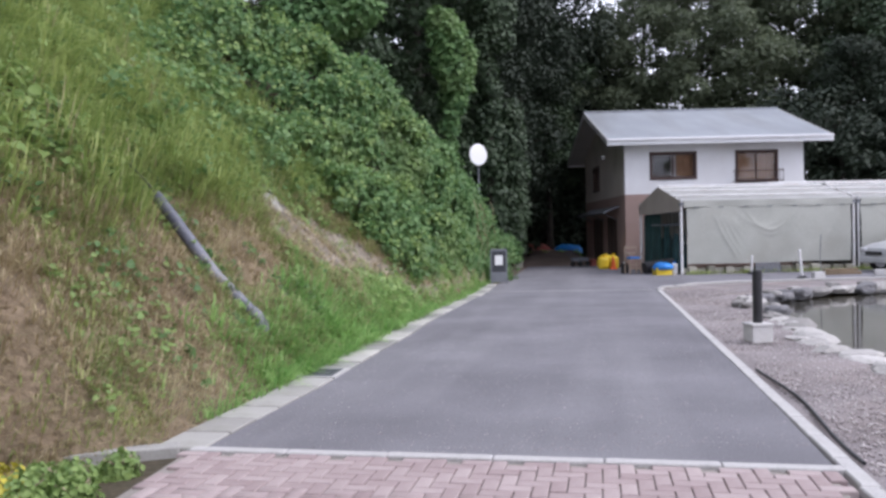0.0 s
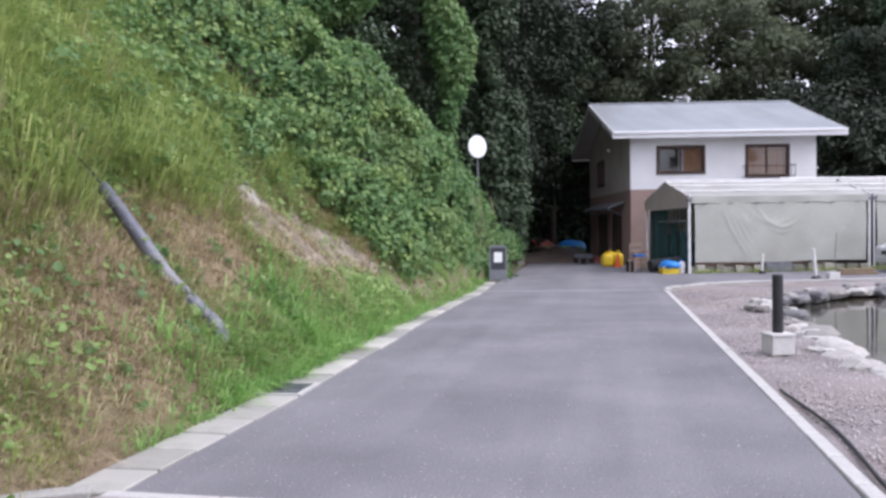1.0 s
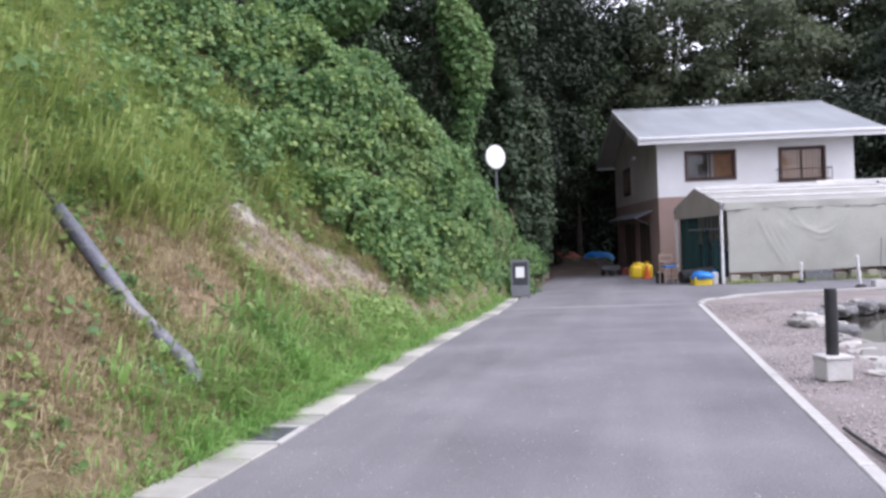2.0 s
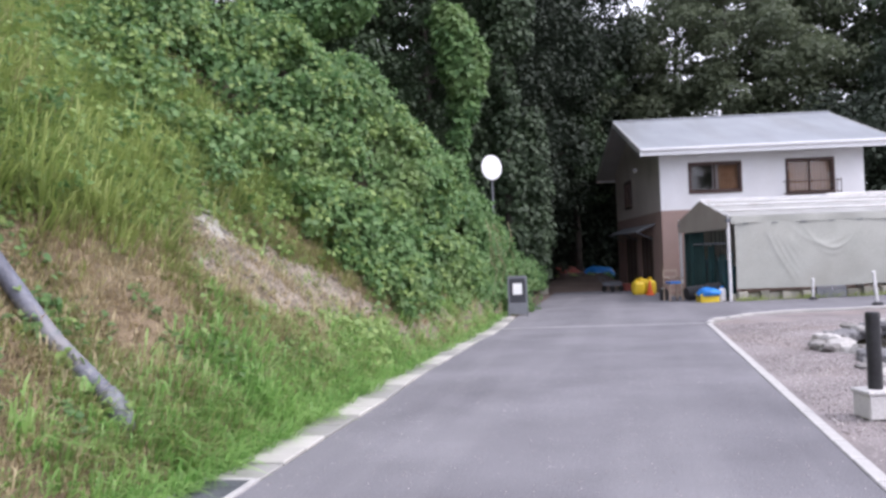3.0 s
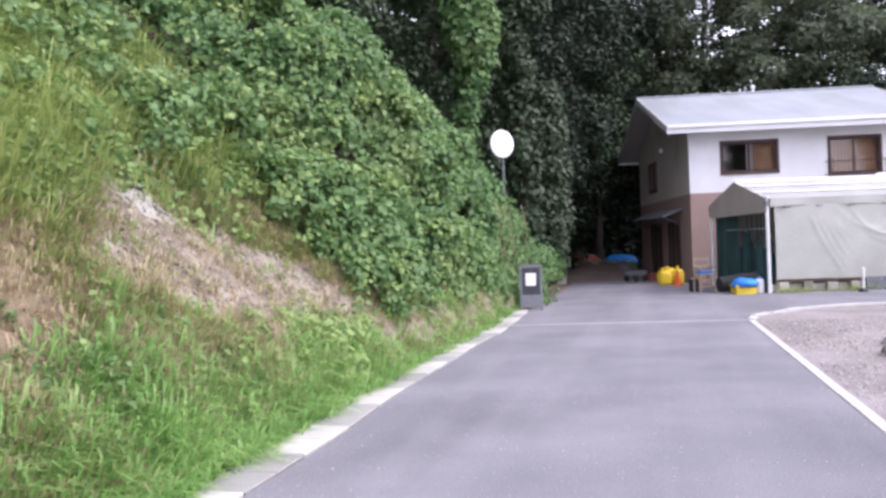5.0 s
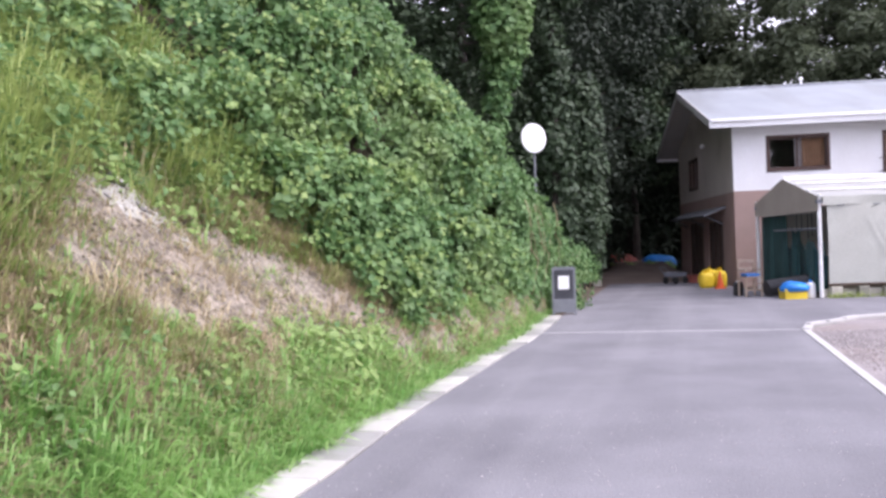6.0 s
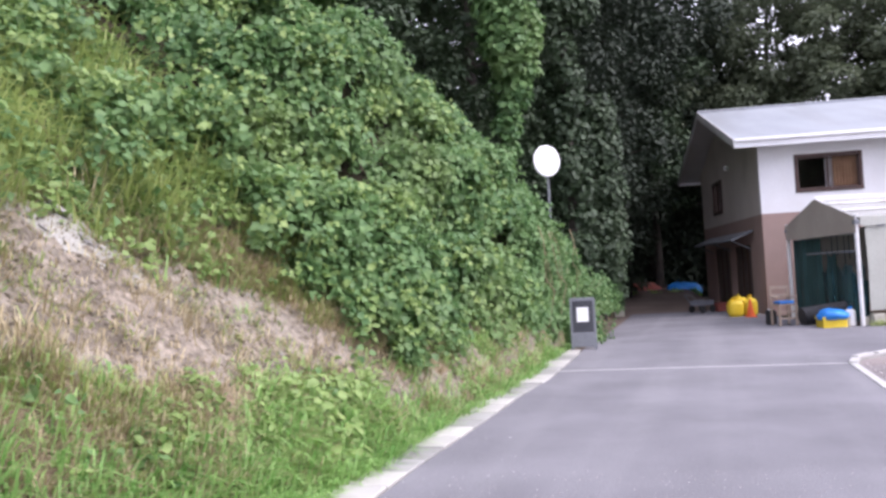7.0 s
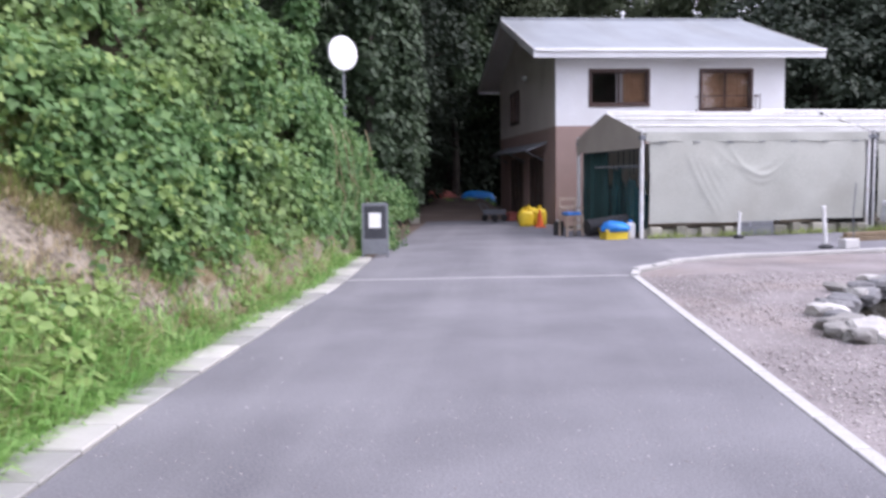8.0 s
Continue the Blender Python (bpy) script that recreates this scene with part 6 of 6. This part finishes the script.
cn = thing("traffic_cone", pose(5.75, 33.4, 0), "small orange-red traffic cone", "cone")
part("base", boxes((-0.15, 0.15, -0.15, 0.15, 0, 0.03), bevel=0.01), M["orange"], cn)
part("shell", lathe(bmesh.new(), [(0.12, 0.03), (0.03, 0.5), (0.02, 0.52)], 18), M["orange"], cn)
bc = thing("red_box", pose(5.6, 36.9, 0, 0, 0, 20), "faded red plastic box by the house wall", "box")
part("tub", boxes((-0.2, 0.2, -0.15, 0.15, 0, 0.28), bevel=0.02), M["red"], bc)
part("rim", boxes((-0.22, 0.22, -0.17, 0.17, 0.25, 0.29), bevel=0.008), M["red"], bc)
crate = thing("yellow_crate", pose(6.45, 28.62, 0, 0, 0, 6), "yellow crate heaped with blue tarpaulin", "crate")
part("tub", boxes((-0.27, 0.27, -0.2, -0.18, 0.02, 0.25), (-0.27, 0.27, 0.18, 0.2, 0.02, 0.25), (-0.27, -0.25, -0.18, 0.18, 0.02, 0.25), (0.25, 0.27, -0.18, 0.18, 0.02, 0.25), (-0.27, 0.27, -0.2, 0.2, 0, 0.02)), M["yellow"], crate)
for y0 in (-0.22, 0.2):
    part("rim", boxes((-0.29, 0.29, y0, y0 + 0.02, 0.2, 0.25)), M["yellow"], crate)
single("blue_tarpaulin", heap(bmesh.new(), 0.36, 0.29, 0.17, 3, flat=-0.45), "blue", 6.47, 28.6, 0.26, 0, "crumpled blue tarpaulin on the yellow crate", "tarpaulin")
can = thing("white_can", pose(6.9, 28.72, 0), "white plastic can beside the shelter post", "can")
part("body", lathe(bmesh.new(), [(0.11, 0), (0.115, 0.02), (0.115, 0.34), (0.06, 0.39), (0.05, 0.39)], 18), M["pipe"], can)
part("cap", lathe(bmesh.new(), [(0.045, 0.39), (0.045, 0.44), (0.03, 0.445)], 14), M["blue"], can)
# roll of black corrugated pipe
bm = bmesh.new()
prof = [(6.05 + 0.03 * k, 29.5 + 0.008 * k, 0.215 + 0.003 * k) for k in range(40)]
tube(bm, prof, [0.2 + (0.015 if k % 2 else 0) for k in range(40)], 16)
tagged(new("corrugated_pipe", mesh_of("corrugated_pipe", bm, M["black"])), "length of black corrugated pipe on the ground", "pipe")
bm = bmesh.new()
ring = [(0.34 * math.cos(k * 0.35) * (1 - 0.002 * k), 0.34 * math.sin(k * 0.35), 0.06 + 0.0045 * k) for k in range(60)]
tube(bm, ring, 0.035, 8)
single("hose_coil", bm, "black", 6.75, 29.75, 0, 0, "coil of black hose inside the shelter", "hose")
# hand cart in the shade of the side wall
ct = thing("hand_cart", pose(4.98, 36.8, 0, 0, 0, 35) @ Matrix.Scale(0.8, 4), "grey steel hand cart standing by the side wall", "cart")
part("tray", boxes((-0.4, 0.4, -0.28, 0.28, 0.3, 0.34), (-0.4, 0.4, -0.28, -0.26, 0.34, 0.5), (-0.4, 0.4, 0.26, 0.28, 0.34, 0.5)), M["grey_steel"], ct)
part("handle", tube(bmesh.new(), [(-0.4, -0.2, 0.34), (-0.75, -0.2, 0.75), (-0.75, 0.2, 0.75), (-0.4, 0.2, 0.34)], 0.016, 8), M["grey_steel"], ct)
for sx in (-0.28, 0.28):
    for sy in (-0.31, 0.31):
        part("wheel", lathe(bmesh.new(), [(0.1, -0.03), (0.15, -0.025), (0.15, 0.025), (0.1, 0.03)], 16, pose(sx, sy, 0.15, 90, 0, 0)), M["rubber"], ct)
single("blue_tarpaulin", heap(bmesh.new(), 0.78, 0.55, 0.42, 8, flat=-0.5), "blue", 5.85, 46.2, 0.46, 10, "heap under a blue tarpaulin at the wood's edge", "tarpaulin")
single("red_tarpaulin", heap(bmesh.new(), 0.95, 0.6, 0.5, 12, flat=-0.5), "red", 4.05, 46.6, 0.46, -5, "heap under a faded red sheet at the wood's edge", "tarpaulin")
gp = thing("stone_post", pose(2.25, 36.8, -0.35, 0, 0, 4), "weathered grey stone gate post among weeds", "post")
part("shaft", boxes((-0.16, 0.16, -0.16, 0.16, -0.1, 0.95), bevel=0.02), M["block"], gp)
part("cap", boxes((-0.2, 0.2, -0.2, 0.2, 0.95, 1.05), bevel=0.02), M["block"], gp)

# silver hatchback parked beyond the gravel
CAR = Matrix.Translation((15.0, 27.7, 0)) @ Matrix.Rotation(radians(6.8), 4, "Z")
car = thing("car", CAR, "silver hatchback parked before the tarpaulin shelters", "car")
prof = [(-1.9, 0.32), (-1.93, 0.55), (-1.86, 0.78), (-1.5, 0.92), (-0.95, 1.02), (-0.35, 1.42), (0.2, 1.52), (1.2, 1.48), (1.75, 1.05), (1.9, 0.9), (1.92, 0.4), (1.85, 0.3)]
bm = bmesh.new()
rings = []
for yy, k in ((-0.8, 0.9), (-0.76, 0.97), (-0.5, 1.0), (0.5, 1.0), (0.76, 0.97), (0.8, 0.9)):
    rings.append([bm.verts.new((x * (0.985 if abs(yy) > 0.7 else 1), yy * (1 if z < 1.0 else 1 - 0.3 * (z - 1.0)), 0.3 + (z - 0.3) * (k if z > 1.2 else 1))) for x, z in prof])
for r0, r1 in zip(rings, rings[1:]):
    for k in range(len(prof)):
        bm.faces.new((r0[k], r0[(k + 1) % len(prof)], r1[(k + 1) % len(prof)], r1[k]))
bm.faces.new(rings[0][::-1]), bm.faces.new(rings[-1])
bmesh.ops.recalc_face_normals(bm, faces=bm.faces)
part("body", bm, M["paint_silver"], car, smooth=False)
for sgn in (-1, 1):
    for x0, x1, x2, x3 in ((-0.75, -0.28, 0.3, 0.3), (0.36, 0.36, 1.1, 1.5)):
        bm = bmesh.new()
        vs = [bm.verts.new((x, sgn * (0.815 - (z - 1.0) * 0.24), z)) for x, z in ((x0, 1.02), (x1, 1.36), (x2, 1.38), (x3, 1.02))]
        bm.faces.new(vs)
        part("window", bm, M["board"], car, "dark side glass")
    for x in (-1.25, 1.2):
        w = part("wheel", lathe(bmesh.new(), [(0.2, -0.09), (0.29, -0.09), (0.31, -0.05), (0.31, 0.05), (0.29, 0.09), (0.2, 0.09)], 26, pose(x, sgn * 0.74, 0.31, 90, 0, 0)), M["rubber"], car)
        part("rim", lathe(bmesh.new(), [(0.2, -0.095), (0.17, -0.085), (0.05, -0.1), (0.02, -0.1), (0.02, 0.1), (0.05, 0.1), (0.17, 0.085), (0.2, 0.095)], 20, pose(x, sgn * 0.74, 0.31, 90, 0, 0)), M["paint_silver"], w)
    part("headlight", boxes((-1.93, -1.6, sgn * 0.62 - 0.15, sgn * 0.62 + 0.15, 0.66, 0.82), bevel=0.05), M["lamp_glass"], car, "clear headlight")
part("windscreen", boxes((-0.34, 0.34, -0.62, 0.62, -0.01, 0.01), bevel=0.005), M["board"], car, "dark windscreen", m=pose(-0.68, 0, 1.24, 0, -34, 0))
part("bumper", boxes((-1.97, -1.75, -0.74, 0.74, 0.3, 0.5), bevel=0.04), M["paint_silver"], car)
part("grille", boxes((-1.975, -1.93, -0.4, 0.4, 0.56, 0.68), bevel=0.01), M["black"], car)

# far red mast over the trees
ms = thing("mast", pose(29.2, 130, 0), "distant red and white mast above the trees", "mast")
part("shaft", lathe(bmesh.new(), [(0.7, -1), (0.5, 42.8)], 14), M["fascia"], ms)
part("head", lathe(bmesh.new(), [(0.6, 42.8), (0.98, 43.1), (1.05, 43.6), (1.08, 44.8), (0.9, 45.2), (0.5, 45.3)], 18), M["mast_red"], ms, "red mast head", smooth=True)

# leaf scraps and grit on the asphalt
n = 170
fy_ = g.uniform(7, 27, n)
u_ = g.uniform(0, 1, n)
u_ = np.where(g.uniform(size=n) < 0.5, u_, np.where(u_ < 0.5, u_ ** 2, 1 - (1 - u_) ** 2))
fl = np.array([lane_l(y) for y in fy_])
fr_ = np.array([lane_r(min(y, 21.9)) for y in fy_])
pos = np.stack([fl + 0.05 + u_ * (fr_ - fl - 0.1), fy_, np.full(n, 0.006)], 1)
nr = unit(np.array((0, 0, 1.0)) + g.normal(0, 0.15, (n, 3)))
tagged(new("litter", leaves("litter", pos, nr, g.uniform(0.008, 0.026, n), M["white_line"], g, SPRIG_V, SPRIG_F, 0.0)), "pale grit and leaf scraps scattered on the asphalt", "litter", kind="stuff")
# pale chips worn out of the asphalt
n = 4500
cy_ = 6.6 + 9 * g.uniform(size=n) ** 1.6
cl = np.array([lane_l(y) for y in cy_])
cr = np.array([lane_r(y) for y in cy_])
cpos = np.stack([cl + 0.05 + g.uniform(0, 1, n) * (cr - cl - 0.1), cy_, np.full(n, 0.001)], 1)
vv = octv[None] * (g.uniform(0.002, 0.0065, n)[:, None, None] * g.uniform(0.6, 1.5, (n, 1, 3))) + cpos[:, None]
tagged(new("chips", array_mesh("chips", vv.reshape(-1, 3), (octf[None] + (np.arange(n) * 6)[:, None, None]).reshape(-1, 3), M["pebble"])), "pale stone chips scattered over the asphalt", "chips", kind="stuff")
# weeds at the foot of the shelters
n = 2600
uu = g.uniform(0.1, 12.6, n)
keep_ = g.uniform(size=n) < 0.35 + 0.65 * (np.sin(uu * 3.1) > 0.1)
pos = np.stack([uu, -0.16 + g.uniform(-0.06, 0.08, n), np.zeros(n)], 1)[keep_]
wd = new("footing_weeds", blades("footing_weeds", pos, g.uniform(0.06, 0.24, len(pos)), g.uniform(0.008, 0.018, len(pos)), M["tall_grass"], g, 0.4))
wd.matrix_world = TENT
tagged(wd, "straggling weeds along the footing", "weeds", kind="stuff")
# dry bramble stems sticking out of the vines at the corner
br = thing("bramble_stems", None, "dry pale stems hanging out of the vines", "stems")
for k in range(16):
    y = 24.4 + 0.3 * k + rr.uniform(-0.1, 0.1)
    x = float(edge(y)) - rr.uniform(-0.02, 0.2)
    z = rr.uniform(1.2, 2.6)
    part("stem", tube(bmesh.new(), [(x, y, z), (x + rr.uniform(0.02, 0.2), y - 0.1, z - 0.3), (x + rr.uniform(0.0, 0.22), y - rr.uniform(0, 0.2), max(0.1, z - rr.uniform(0.7, 1.2)))], [0.012, 0.01, 0.006], 6), M["dry_grass"], br)
